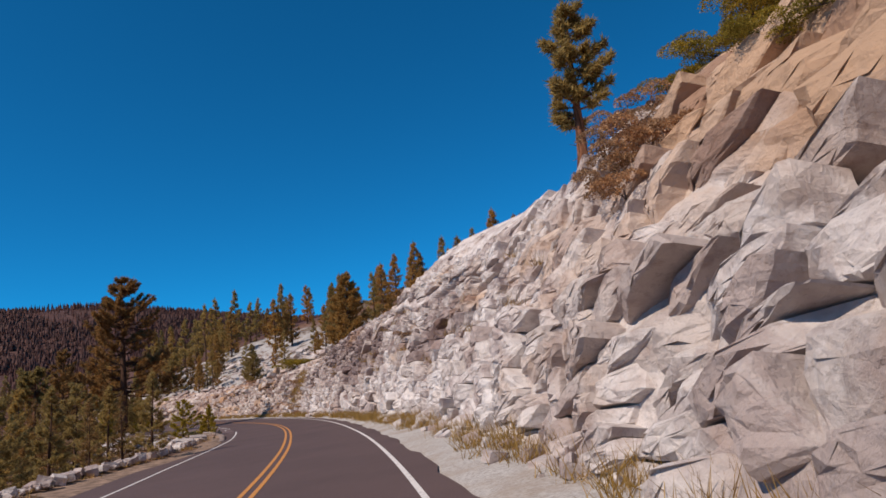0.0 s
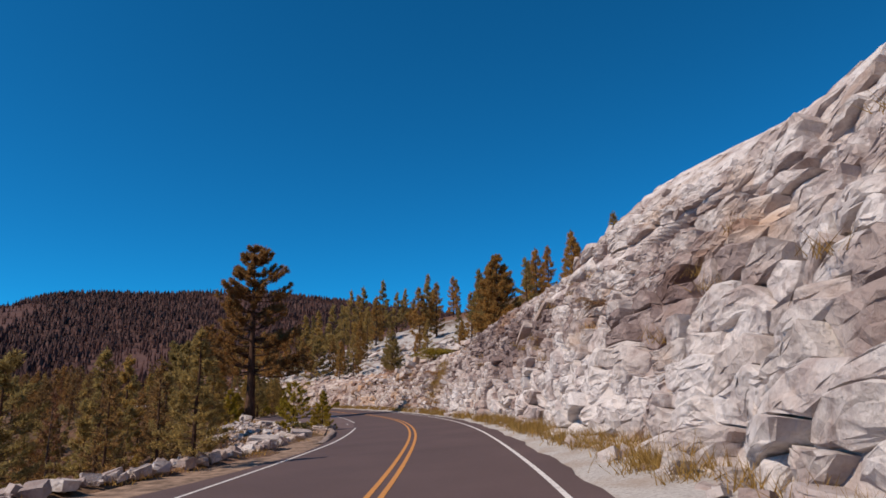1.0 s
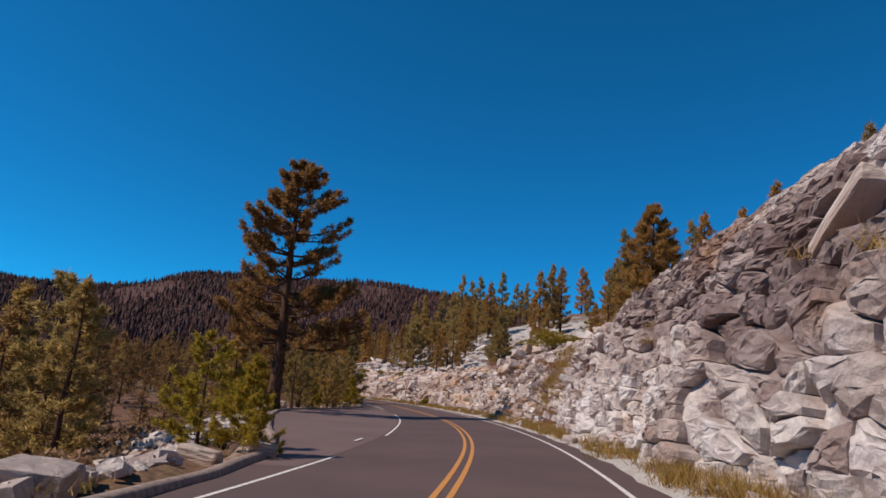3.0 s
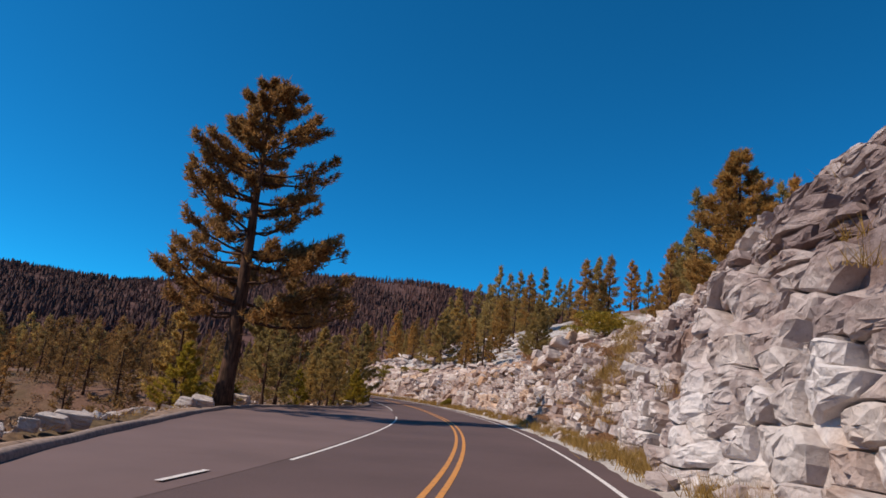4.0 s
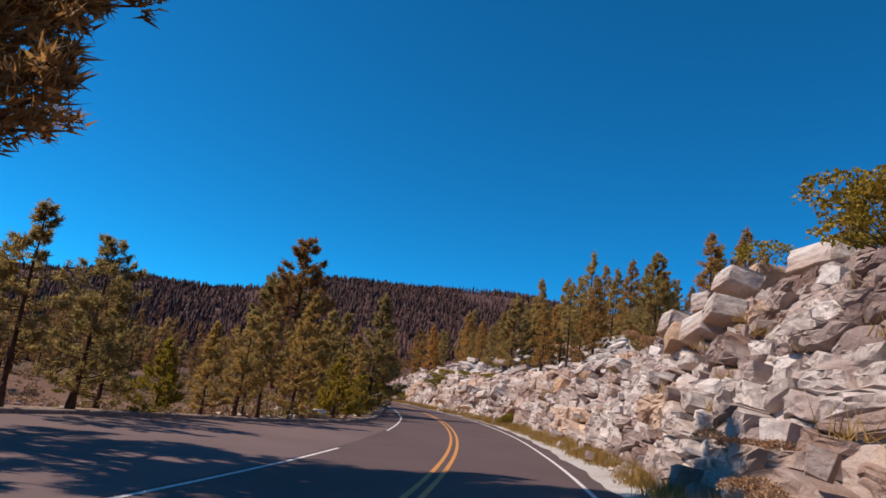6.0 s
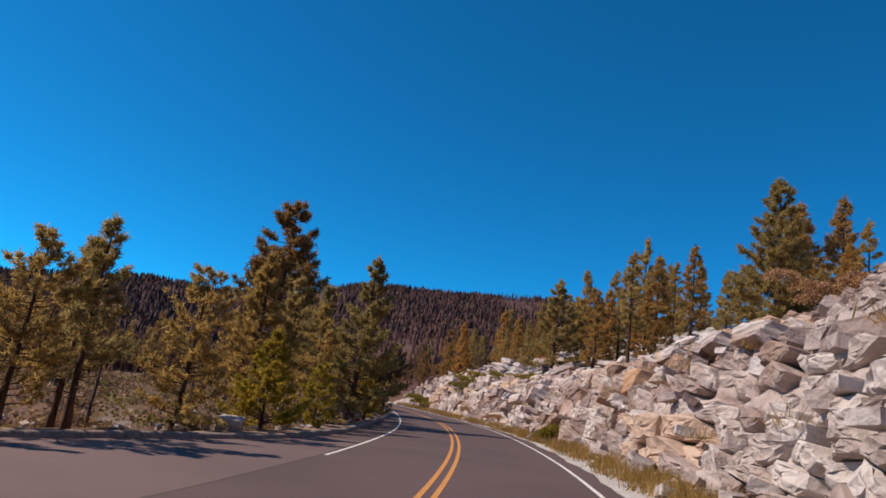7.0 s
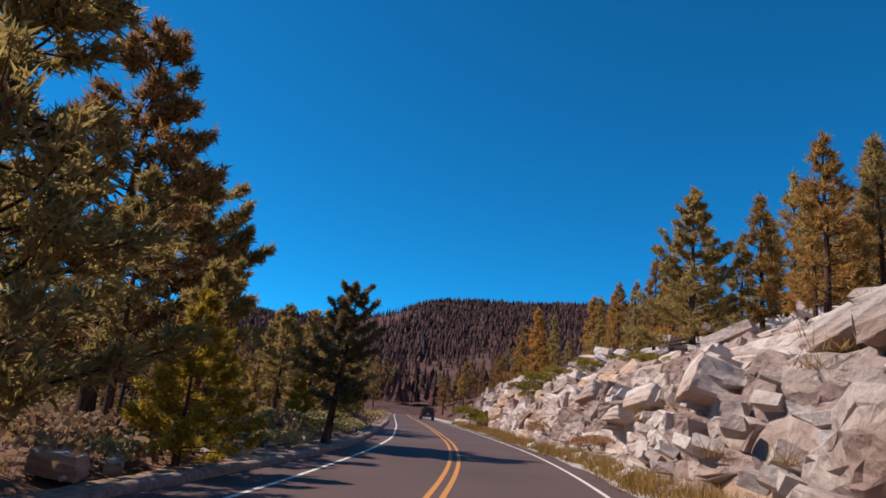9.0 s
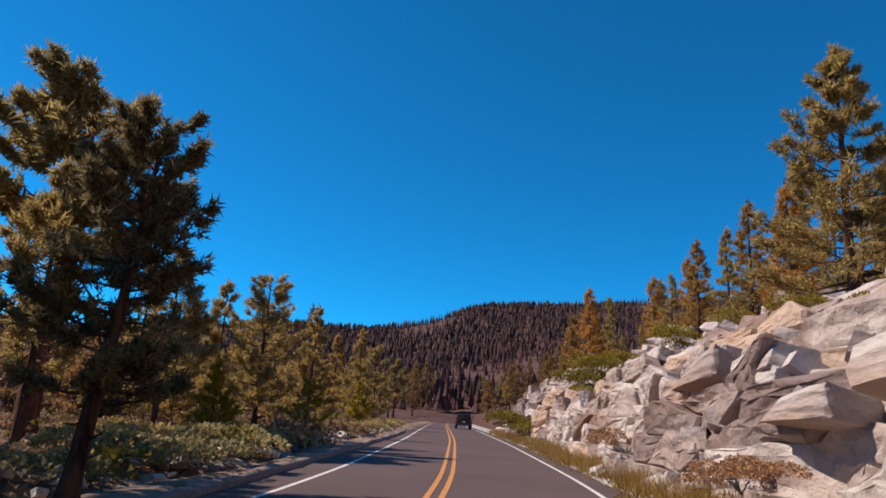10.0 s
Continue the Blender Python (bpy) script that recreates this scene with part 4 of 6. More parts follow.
uneven, turn, chop = (np.interp(mid_s, ZONE_S, v) for v in (ZONE_UNEVEN, ZONE_TURN, ZONE_CHOP))
col = lambda v: v[:, None]
OFF = col(turn * (n0 - 0.5) * 2) * local[..., 0] + col(turn * (n1 - 0.5)) * local[..., 1]
size = reach.mean(1)
for a, r in ((n2, n3), (n4, n5), (n6, n7)):
    ang, steep = 2 * np.pi * a, chop * (0.35 + 1.1 * r)
    along_cut = local[..., 0] * col(np.cos(ang)) + local[..., 1] * col(np.sin(ang))
    OFF = np.minimum(OFF, col(steep * size * (0.15 + 0.7 * ((7 * a + 3 * r) % 1))) - col(steep) * along_cut)
OFF += col(np.cos(c_slope) * (0.9 + 0.4 * smooth((mid_s - 10) / 4))) * local[..., 1]
OFF += col(form + uneven * (n8 - 0.5) - 0.02)
OFF[:, :RING] -= nr.uniform(0.02, 0.09, (len(OFF), RING))
OFF += nr.normal(size=OFF.shape) * 0.022
calm = 1 - 0.5 * smooth((mid_u - 7.5) / 4)
OFF *= col(calm)
cell_s, cell_u = col(mid_s) + local[..., 0], col(mid_u) + local[..., 1]


def face_points(s, up, off, slope):
    d = table(TAB_D, s, up) + (0.30 * np.sin(s * 0.21) + 0.22 * np.sin(s * 0.53 + 1) + 0.16 * np.sin(s * 1.1 + 2)) * np.clip(1 - up / 12, 0, 1)
    z = table(TAB_Z, s, up)
    x, y = to_xy(s, d - off * (0.45 + 0.5 * np.sin(slope)))
    return np.stack([x, y, z + off * 0.30 * np.cos(slope)], -1)


front = face_points(cell_s, cell_u, OFF, col(c_slope))
back = face_points(cell_s[:, :RING], cell_u[:, :RING], OFF[:, :RING] - 0.75, col(c_slope))
block_v = np.concatenate([front, back], 1)
turn_k = [(k, (k + 1) % RING) for k in range(RING)]
block_faces = [(a + r * RING, b + r * RING, b + (r + 1) * RING, a + (r + 1) * RING) for r in range(3) for a, b in turn_k]
block_faces += [(a + 3 * RING, b + 3 * RING, 4 * RING) for a, b in turn_k]
block_faces += [(b, a, a + 4 * RING + 1, b + 4 * RING + 1) for a, b in turn_k]
c_rust = np.clip(c_rust + 0.55 * c_t1 * (mid_s < 7) * smooth((mid_u - 3.0) / 1.2) * smooth((8.5 - mid_u) / 1.5), 0, 1)
# iron-stained weathered beds high on the last stretch
stained = smooth((mid_s - 97) / 3) * (1 - smooth((mid_s - 111) / 4)) * smooth((mid_u - 3.4) / 1.2)
pale = smooth((mid_s - 95) / 3) * (1 - smooth((mid_s - 112) / 4)) * smooth((3.2 - mid_u) / 1.2)
c_rust = np.clip(c_rust + 0.75 * stained * c_t2, 0, 1)
block_tone = np.clip(c_tone + 0.22 * pale - 0.20 * stained * (0.5 + c_t3) + nr.normal(size=len(OFF)) * 0.16 - 0.26 * (c_t3 > 0.62) * smooth((mid_s - 22) / 8) * smooth((116 - mid_s) / 4), 0, 1)


def blocks_mesh(name, pick):
    v = block_v[pick]
    n = v.shape[1]
    me = bpy.data.meshes.new(name)
    me.from_pydata(v.reshape(-1, 3).tolist(), [], [tuple(i + k * n for i in f) for k in range(len(pick)) for f in block_faces])
    me.materials.append(GRANITE)
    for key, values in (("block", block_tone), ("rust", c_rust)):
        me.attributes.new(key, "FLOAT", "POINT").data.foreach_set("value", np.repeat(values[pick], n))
    return me


area = cell_high * cell_wide
order = [k for k in np.argsort(-area) if -10 < mid_s[k] < 70 and mid_u[k] < 6]
near_blocks = np.array(order[:270])
rest = np.setdiff1d(np.arange(len(block_v)), near_blocks)
tagged(part("joined_rock", blocks_mesh("joined_rock", rest), cliff), kind="stuff")


# ---- trees ----
def tufts(nrng, centres, dirs, length, width, count):
    """Sprays of thin needles round each centre, as loose triangles."""
    n = len(centres)
    c = np.repeat(centres, count, 0)
    a = np.repeat(dirs, count, 0)
    w = unit(a * 0.75 + nrng.normal(size=(n * count, 3)) * 0.62)
    ln = length * nrng.uniform(0.6, 1.25, (n * count, 1))
    side = unit(np.cross(w, nrng.normal(size=(n * count, 3)))) * width * nrng.uniform(0.7, 1.3, (n * count, 1))
    root = c + nrng.normal(size=c.shape) * length * 0.22
    return np.stack([root - side, root + side, root + w * ln], 1)


def pine_meshes(seed, h, crown_from, radius, limbs, twigs, needle, per_tuft, mats, profile="pine", trunk_r=None, lean=(0, 0), stubs=0, sides=8):
    """Meshes of trunk, branches and crown of a conifer of height h, standing at the origin."""
    nr = np.random.RandomState(seed)
    trunk, wood, crown = Soup(), Soup(), Soup()
    r0 = trunk_r or 0.022 * h + 0.03
    zs = np.linspace(-0.5, h * 0.985, 12)
    bend = np.cumsum(nr.normal(size=(12, 2)) * 0.012 * h / 6, 0)
    f = np.clip(zs / h, 0, 1)
    mid = np.stack([bend[:, 0] + lean[0] * f * h, bend[:, 1] + lean[1] * f * h, zs], 1)
    mid[:2, :2] = mid[1, :2] * 0.4
    rad = r0 * (1 - 0.93 * f) * np.where(zs < 0.35, 1.35, 1.0)
    trunk.tube(mid, rad, sides)
    centres, dirs = [], []
    for k in range(limbs):
        u = (k + nr.uniform(0, 1)) / limbs
        z = h * (crown_from + (0.975 - crown_from) * u)
        if profile == "pine":
            reach = radius * (0.35 + 0.75 * math.sin(math.pi * min(1, (u * 0.9 + 0.14)))) * (1 - 0.68 * u)
        elif profile == "fir":
            reach = radius * (1.02 - 0.95 * u)
        elif profile == "full":
            reach = radius * (0.10 + 0.92 * (1 - u ** 1.7)) * (0.75 + 0.25 * min(1, u / 0.12))
        elif profile == "flat":
            reach = radius * (0.55 + 0.6 * math.sin(math.pi * min(1, u * 0.8 + 0.15)))
        elif profile == "round":
            reach = radius * (0.75 + 0.35 * math.sin(math.pi * u)) * (1 - 0.62 * u ** 1.6)
        az = nr.uniform(0, 2 * np.pi)
        if callable(profile):
            z, reach = profile(u, az, h)
        reach *= nr.uniform(0.85, 1.06) if profile == "full" else nr.uniform(0.72, 1.06) if callable(profile) else nr.uniform(0.62, 1.18)
        base = np.array([np.interp(z, zs, mid[:, 0]), np.interp(z, zs, mid[:, 1]), z])
        rise = nr.uniform(-0.12, 0.30) + 0.35 * u - (0.18 if profile == "pine" and u < 0.4 else 0.25 * u if profile == "full" else 0)
        out = np.array([math.cos(az), math.sin(az), 0])
        steps = np.linspace(0, 1, 4)[:, None]
        path = base + out * reach * steps + np.array([0, 0, 1.0]) * reach * (rise * steps - 0.22 * steps * (1 - steps) + 0.14 * steps ** 3)
        path[1:-1] += nr.normal(size=(2, 3)) * 0.03 * reach
        wood.tube(path, np.linspace(0.28, 0.06, 4) * r0 * (0.5 + 0.5 * reach / radius) * (1 - 0.5 * u), 3, False)
        n = max(3, int(twigs * (0.35 + 0.65 * reach / radius)))
        t = nr.uniform(0.30, 1.0, n) ** 0.75
        p = np.stack([np.interp(t, steps[:, 0], path[:, i]) for i in range(3)], 1)
        side = np.cross(out, (0, 0, 1))
        spread = nr.uniform(-1, 1, (n, 1)) * (0.34 * reach * (1.12 - t[:, None]) + 0.1 * needle)
        p = p + side * spread + np.array([0, 0, 1.0]) * nr.uniform(-0.02, 0.10, (n, 1)) * reach + out * 0.04 * reach
        w = unit(out * 0.8 + side * np.sign(spread) * 0.6 * np.minimum(1, np.abs(spread) / (0.2 * reach + 0.01)) + np.array([0, 0, 0.55]))
        centres.append(p)
        dirs.append(w)
    top = np.array([[mid[-1, 0], mid[-1, 1], h - needle * k * 0.6] for k in range(5)])
    centres.append(top)
    dirs.append(np.tile([0, 0, 1.0], (5, 1)))
    crown.tris(tufts(nr, np.concatenate(centres), np.concatenate(dirs), needle, needle * 0.12, per_tuft))
    for k in range(stubs):
        z = h * nr.uniform(0.12, crown_from)
        az, ln = nr.uniform(0, 2 * np.pi), nr.uniform(0.3, 0.9) * radius * 0.5
        base = np.array([np.interp(z, zs, mid[:, 0]), np.interp(z, zs, mid[:, 1]), z])
        o = np.array([math.cos(az), math.sin(az), nr.uniform(-0.3, 0.2)])
        wood.tube([base, base + o * ln * 0.5, base + o * ln + (0, 0, 0.05)], [0.02 + 0.006 * h * 0.3, 0.015, 0.006], 4, False)
    bark, leaf = mats
    return trunk.mesh("trunk", bark, True), wood.mesh("bough", bark, True), crown.mesh("crown", leaf)


def make_tree(name, label, meshes, category="tree", group=""):
    root = tagged(new(name), label, category, group)
    for n, me in zip(("trunk", "bough", "crown"), meshes):
        ob = part(n, me, root)
        if n != "trunk":
            tagged(ob, kind="stuff")
    return root


def stand(ob, s, d, turn=0.0, size=1.0, sink=0.1, z=None):
    """Put a thing on the land, s along the road and d to the right, clear of the tarmac."""
    if d < 0:
        d = min(d, float(edge_left(s)) - 0.55)
    x, y = (float(v) for v in to_xy(s, d))
    if z is None:
        z = float(land([x], [y])[0])
    ob.matrix_basis = Matrix.Translation((x, y, z - sink)) @ Matrix.Rotation(turn, 4, "Z") @ Matrix.Diagonal((size, size, size, 1))
    return ob


def copy_stand(ob, s, d, turn=0.0, size=1.0, sink=0.1, z=None):
    c = copy_thing(ob, Matrix())
    return stand(c, s, d, turn, size, sink, z)


# the lone pine beside the lay-by: long level boughs in layers, a bare lower stem
TIERS = (0.25, 0.29, 0.36, 0.40, 0.45, 0.50, 0.56, 0.61, 0.66, 0.70, 0.74, 0.78, 0.82, 0.86, 0.90, 0.93, 0.96)


def layered(u, az, h):
    """Boughs gathered in tiers, longer to the road side low down and to the valley side in the middle."""
    f = TIERS[min(len(TIERS) - 1, int(u * len(TIERS)))] + 0.012 * math.sin(40 * u)
    roadward = np.interp(f, [0.24, 0.38, 0.46, 0.55, 0.60, 0.67, 0.76, 0.87, 0.96], [6.0, 5.8, 5.6, 3.6, 3.4, 4.5, 4.0, 2.9, 0.9])
    valley = np.interp(f, [0.24, 0.29, 0.36, 0.42, 0.50, 0.56, 0.62, 0.675, 0.71, 0.80, 0.87, 0.96], [3.5, 5.8, 4.0, 4.2, 5.5, 3.4, 3.9, 4.5, 2.4, 2.1, 1.8, 0.9])
    c = math.cos(az)
    across = 0.72 * (roadward + valley) / 2
    return f * h, float((roadward if c > 0 else valley) * c * c + across * (1 - c * c))


hero = make_tree("pine_tree", "tall old pine with layered boughs beside the lay-by kerb",
                 pine_meshes(5, 18.6, 0.24, 5.2, 118, 46, 0.34, 16, (BARK, NEEDLES_OLD), layered, 0.50, (0.0, 0.0), 6, 12))
stand(hero, 75.9, -12.3, 0.49, 1.0, 0.05)

KINDS = {
    "roadside": [make_tree("pine_tree", "mature roadside pine with olive-brown needles", pine_meshes(21, 8.0, 0.10, 2.1, 64, 26, 0.25, 9, (BARK, NEEDLES), "round", 0.17, (0.02, 0.01), 3), group="pines along the verge"),
                 make_tree("pine_tree", "dense roadside pine with a narrow pointed crown", pine_meshes(22, 8.0, 0.08, 2.0, 64, 26, 0.25, 9, (BARK, NEEDLES), "fir", 0.16, (0.0, 0.02), 3), group="pines along the verge"),
                 make_tree("pine_tree", "open-crowned pine with a bare lower stem", pine_meshes(23, 8.0, 0.30, 1.9, 46, 26, 0.25, 9, (BARK, NEEDLES), "pine", 0.15, (0.03, 0.0), 8), group="pines along the verge")],
    "back": [make_tree("pine_tree", "pine in the wood on the valley side", pine_meshes(81, 8.0, 0.08, 1.9, 54, 9, 0.42, 6, (BARK, NEEDLES_OLD), "full", 0.15, (0.01, 0.0), 0, 6), group="pines in the valley wood"),
             make_tree("pine_tree", "slender pine in the wood on the valley side", pine_meshes(82, 8.0, 0.12, 1.4, 40, 8, 0.42, 6, (BARK, NEEDLES_OLD), "fir", 0.14, (0.0, 0.01), 0, 6), group="pines in the valley wood"),
             make_tree("pine_tree", "thin-crowned pine in the wood on the valley side", pine_meshes(83, 8.0, 0.36, 1.5, 30, 9, 0.40, 8, (BARK, NEEDLES), "pine", 0.14, (0.02, 0.0), 3, 6), group="pines in the valley wood")],
    "young": [make_tree("young_pine", "bushy young pine with yellow-green needles", pine_meshes(31, 3.2, 0.04, 1.3, 72, 26, 0.13, 14, (BARK, NEEDLES_GREEN), "fir", 0.06), group="young pines on the verge"),
              make_tree("young_pine", "rounded young pine with bright green needles", pine_meshes(32, 3.2, 0.04, 1.05, 50, 22, 0.13, 14, (BARK, NEEDLES_GREEN), "round", 0.06), group="young pines on the verge")],
    "slope": [make_tree("fir_tree", "slim conifer on the granite slope", pine_meshes(41, 12.0, 0.10, 2.5, 64, 15, 0.46, 8, (BARK, NEEDLES), "fir", 0.22, (0, 0), 2, 6), group="conifers on the slope above"),
              make_tree("fir_tree", "full conifer on the slope with rusty needles", pine_meshes(42, 12.0, 0.08, 2.15, 76, 15, 0.46, 8, (BARK, NEEDLES_RUST), "full", 0.24, (0.01, 0), 2, 6), group="conifers on the slope above"),
              make_tree("fir_tree", "sparse conifer with a bare stem on the slope", pine_meshes(43, 12.0, 0.30, 1.9, 38, 14, 0.46, 8, (BARK, NEEDLES), "pine", 0.22, (-0.02, 0.01), 5, 6), group="conifers on the slope above")],
    "dead": [make_tree("dead_tree", "bare dead conifer with short broken branches", pine_meshes(51, 7.0, 0.25, 0.7, 26, 3, 0.25, 3, (DEAD_BARK, NEEDLES_DEAD), "fir", 0.10, (0.01, 0.01), 10, 6), group="dead trees in the valley wood"),
             make_tree("dead_tree", "dead conifer with a few rusty needles", pine_meshes(52, 7.0, 0.30, 0.9, 26, 7, 0.26, 6, (DEAD_BARK, NEEDLES_DEAD), "fir", 0.10, (0.02, 0.0), 8, 6), group="dead trees in the valley wood")],
}
HEIGHT = {"roadside": 8.0, "back": 8.0, "young": 3.2, "slope": 12.0, "dead": 7.0}
used = set()
trng = random.Random(77)


def plant(kind, s, d, h, which=None, turn=None, sink=0.1):
    k = trng.randrange(len(KINDS[kind])) if which is None else which
    turn = trng.uniform(0, 6.28) if turn is None else turn
    ob, size = KINDS[kind][k], h / HEIGHT[kind]
    if (kind, k) in used:
        return copy_stand(ob, s, d, turn, size, sink)
    used.add((kind, k))
    return stand(ob, s, d, turn, size, sink)


# left of the road, one by one
for kind, s, d, h, which in (
        ("roadside", 19.6, -5.9, 3.9, 1), ("back", 20.8, -7.4, 3.6, 1), ("young", 43.6, -7.0, 3.1, 1), ("young", 41.9, -4.95, 2.3, 0), ("back", 20.0, -8.6, 3.6, 1), 
        ("roadside", 77.4, -15.4, 7.2, 1), ("young", 75.0, -14.2, 3.6, 0), ("roadside", 82.9, -11.6, 5.6, 2), ("roadside", 85.5, -10.8, 5.2, 0), ("young", 80.5, -13.6, 3.2, 0), ("roadside", 87.5, -11.5, 4.2, 1),
        ("roadside", 46.6, -12.6, 6.2, 1), ("roadside", 50.5, -15.5, 7.5, 0), ("roadside", 56.2, -20.5, 9.0, 1), ("roadside", 34.0, -12.0, 5.4, 2), ("roadside", 28.0, -12.5, 6.0, 1), ("roadside", 22.0, -12.8, 5.6, 0),
        ("dead", 97.0, -9.6, 5.4, 0), ("roadside", 96.8, -9.9, 5.2, 2), ("roadside", 91.5, -9.6, 3.6, 1), ("roadside", 93.4, -8.9, 4.1, 0), ("roadside", 95.0, -8.4, 4.9, 2), ("young", 89.0, -9.9, 2.6, 0), ("roadside", 99.6, -8.0, 4.8, 0),
        ("roadside", 108.4, -6.2, 5.0, 2), ("roadside", 104.0, -6.9, 3.4, 1), ("young", 102.0, -6.2, 3.2, 0), ("roadside", 117.8, -7.6, 7.2, 2),
        ("young", 106.2, -5.4, 2.4, 1), ("roadside", 113.4, -8.4, 6.8, 2),
        ("young", 121.0, -4.9, 3.3, 0), ("young", 123.4, -5.6, 2.8, 1), ("roadside", 120.2, -8.2, 6.2, 2), ("roadside", 125.5, -8.8, 7.4, 2),
        ("roadside", 136.8, -9.6, 7.0, 2), ("roadside", 146.8, -10.4, 5.0, 0), ("young", 145.9, -5.2, 2.2, 1), ("young", 142.2, -7.2, 2.6, 0), ("roadside", 177.4, -7.8, 8.0, 1), ("roadside", 150.0, -13.5, 7.2, 1), ("roadside", 157.0, -9.5, 5.4, 2),
        ("roadside", 163.0, -12.0, 7.4, 0), ("young", 168.0, -6.4, 3.2, 0), ("roadside", 185.0, -11.0, 8.2, 1), ("roadside", 194.0, -8.0, 8.0, 0), ("roadside", 205.0, -10.0, 9.0, 1), ("roadside", 216.0, -7.5, 9.0, 2),
        ("roadside", 140.0, -8.0, 5.6, 2), ("roadside", 148.0, -7.6, 6.2, 0), ("roadside", 156.0, -7.4, 6.4, 1), ("roadside", 151.5, -10.5, 7.0, 2), ("dead", 100.5, -11.0, 4.4, 0), ("dead", 103.0, -9.0, 3.6, 1), ("dead", 118.0, -10.5, 6.0, 0), ("dead", 139.0, -12.5, 5.0, 1), ("dead", 151.0, -8.5, 4.4, 0)):
    plant(kind, s, d, h, which)
golden = make_tree("pine_tree", "full golden-olive pine with a broad pointed crown beside the kerb", pine_meshes(68, 8.6, 0.08, 2.6, 104, 30, 0.22, 12, (BARK, NEEDLES), "fir", 0.19, (0.01, 0.01), 4, 10))
stand(golden, 115.2, -5.25, 0.4)
copy_stand(golden, 111.0, -9.4, 2.3, 0.88)
# the red-barked pine with its crown held high
red = make_tree("pine_tree", "red-barked pine with a high flat crown", pine_meshes(61, 12.0, 0.50, 3.3, 46, 40, 0.42, 18, (BARK_RED, NEEDLES), "flat", 0.44, (0.02, -0.01), 12, 10))
tall = make_tree("pine_tree", "tall broad pine standing behind the roadside trees", pine_meshes(64, 15.4, 0.12, 3.3, 88, 26, 0.40, 14, (BARK, NEEDLES_OLD), "round", 0.34, (0.01, 0.01), 6, 10))
stand(tall, 131.9, -12.7, 1.0)
stand(red, 144.2, -14.1, 2.0)
red2 = make_tree("pine_tree", "red-barked pine standing among roadside shrubs", pine_meshes(62, 6.4, 0.45, 1.8, 30, 22, 0.28, 18, (BARK_RED, NEEDLES), "pine", 0.22, (0.03, 0.02), 6, 10))
stand(red2, 127.2, -7.4, 0.5, 0.8)
dark_pine = make_tree("pine_tree", "dark green pine with a dense crown close to the kerb", pine_meshes(66, 4.95, 0.24, 1.30, 64, 40, 0.13, 16, (BARK, NEEDLES_DARK), "round", 0.13, (0.06, 0.05), 6, 10))
stand(dark_pine, 129.6, -3.9, 0.0)
full_fir = make_tree("fir_tree", "full golden-green conifer standing above the rock slabs", pine_meshes(65, 9.2, 0.04, 3.3, 92, 34, 0.26, 13, (BARK, NEEDLES), "fir", 0.20, (0.0, 0.0), 2, 10))
stand(full_fir, 142.7, 12.4, 0.3)
copy_stand(full_fir, 107.0, 12.0, 1.2, 0.72)
copy_stand(full_fir, 108.7, 12.9, 2.9, 0.60)
rusty = make_tree("fir_tree", "broad rusty-brown conifer on the slope above the rocks", pine_meshes(67, 12.2, 0.04, 3.6, 130, 36, 0.36, 12, (BARK, NEEDLES_RUST), "full", 0.28, (0.0, 0.0), 2, 10))
stand(rusty, 81.4, 18.1, 1.3, 0.92, 0.1)

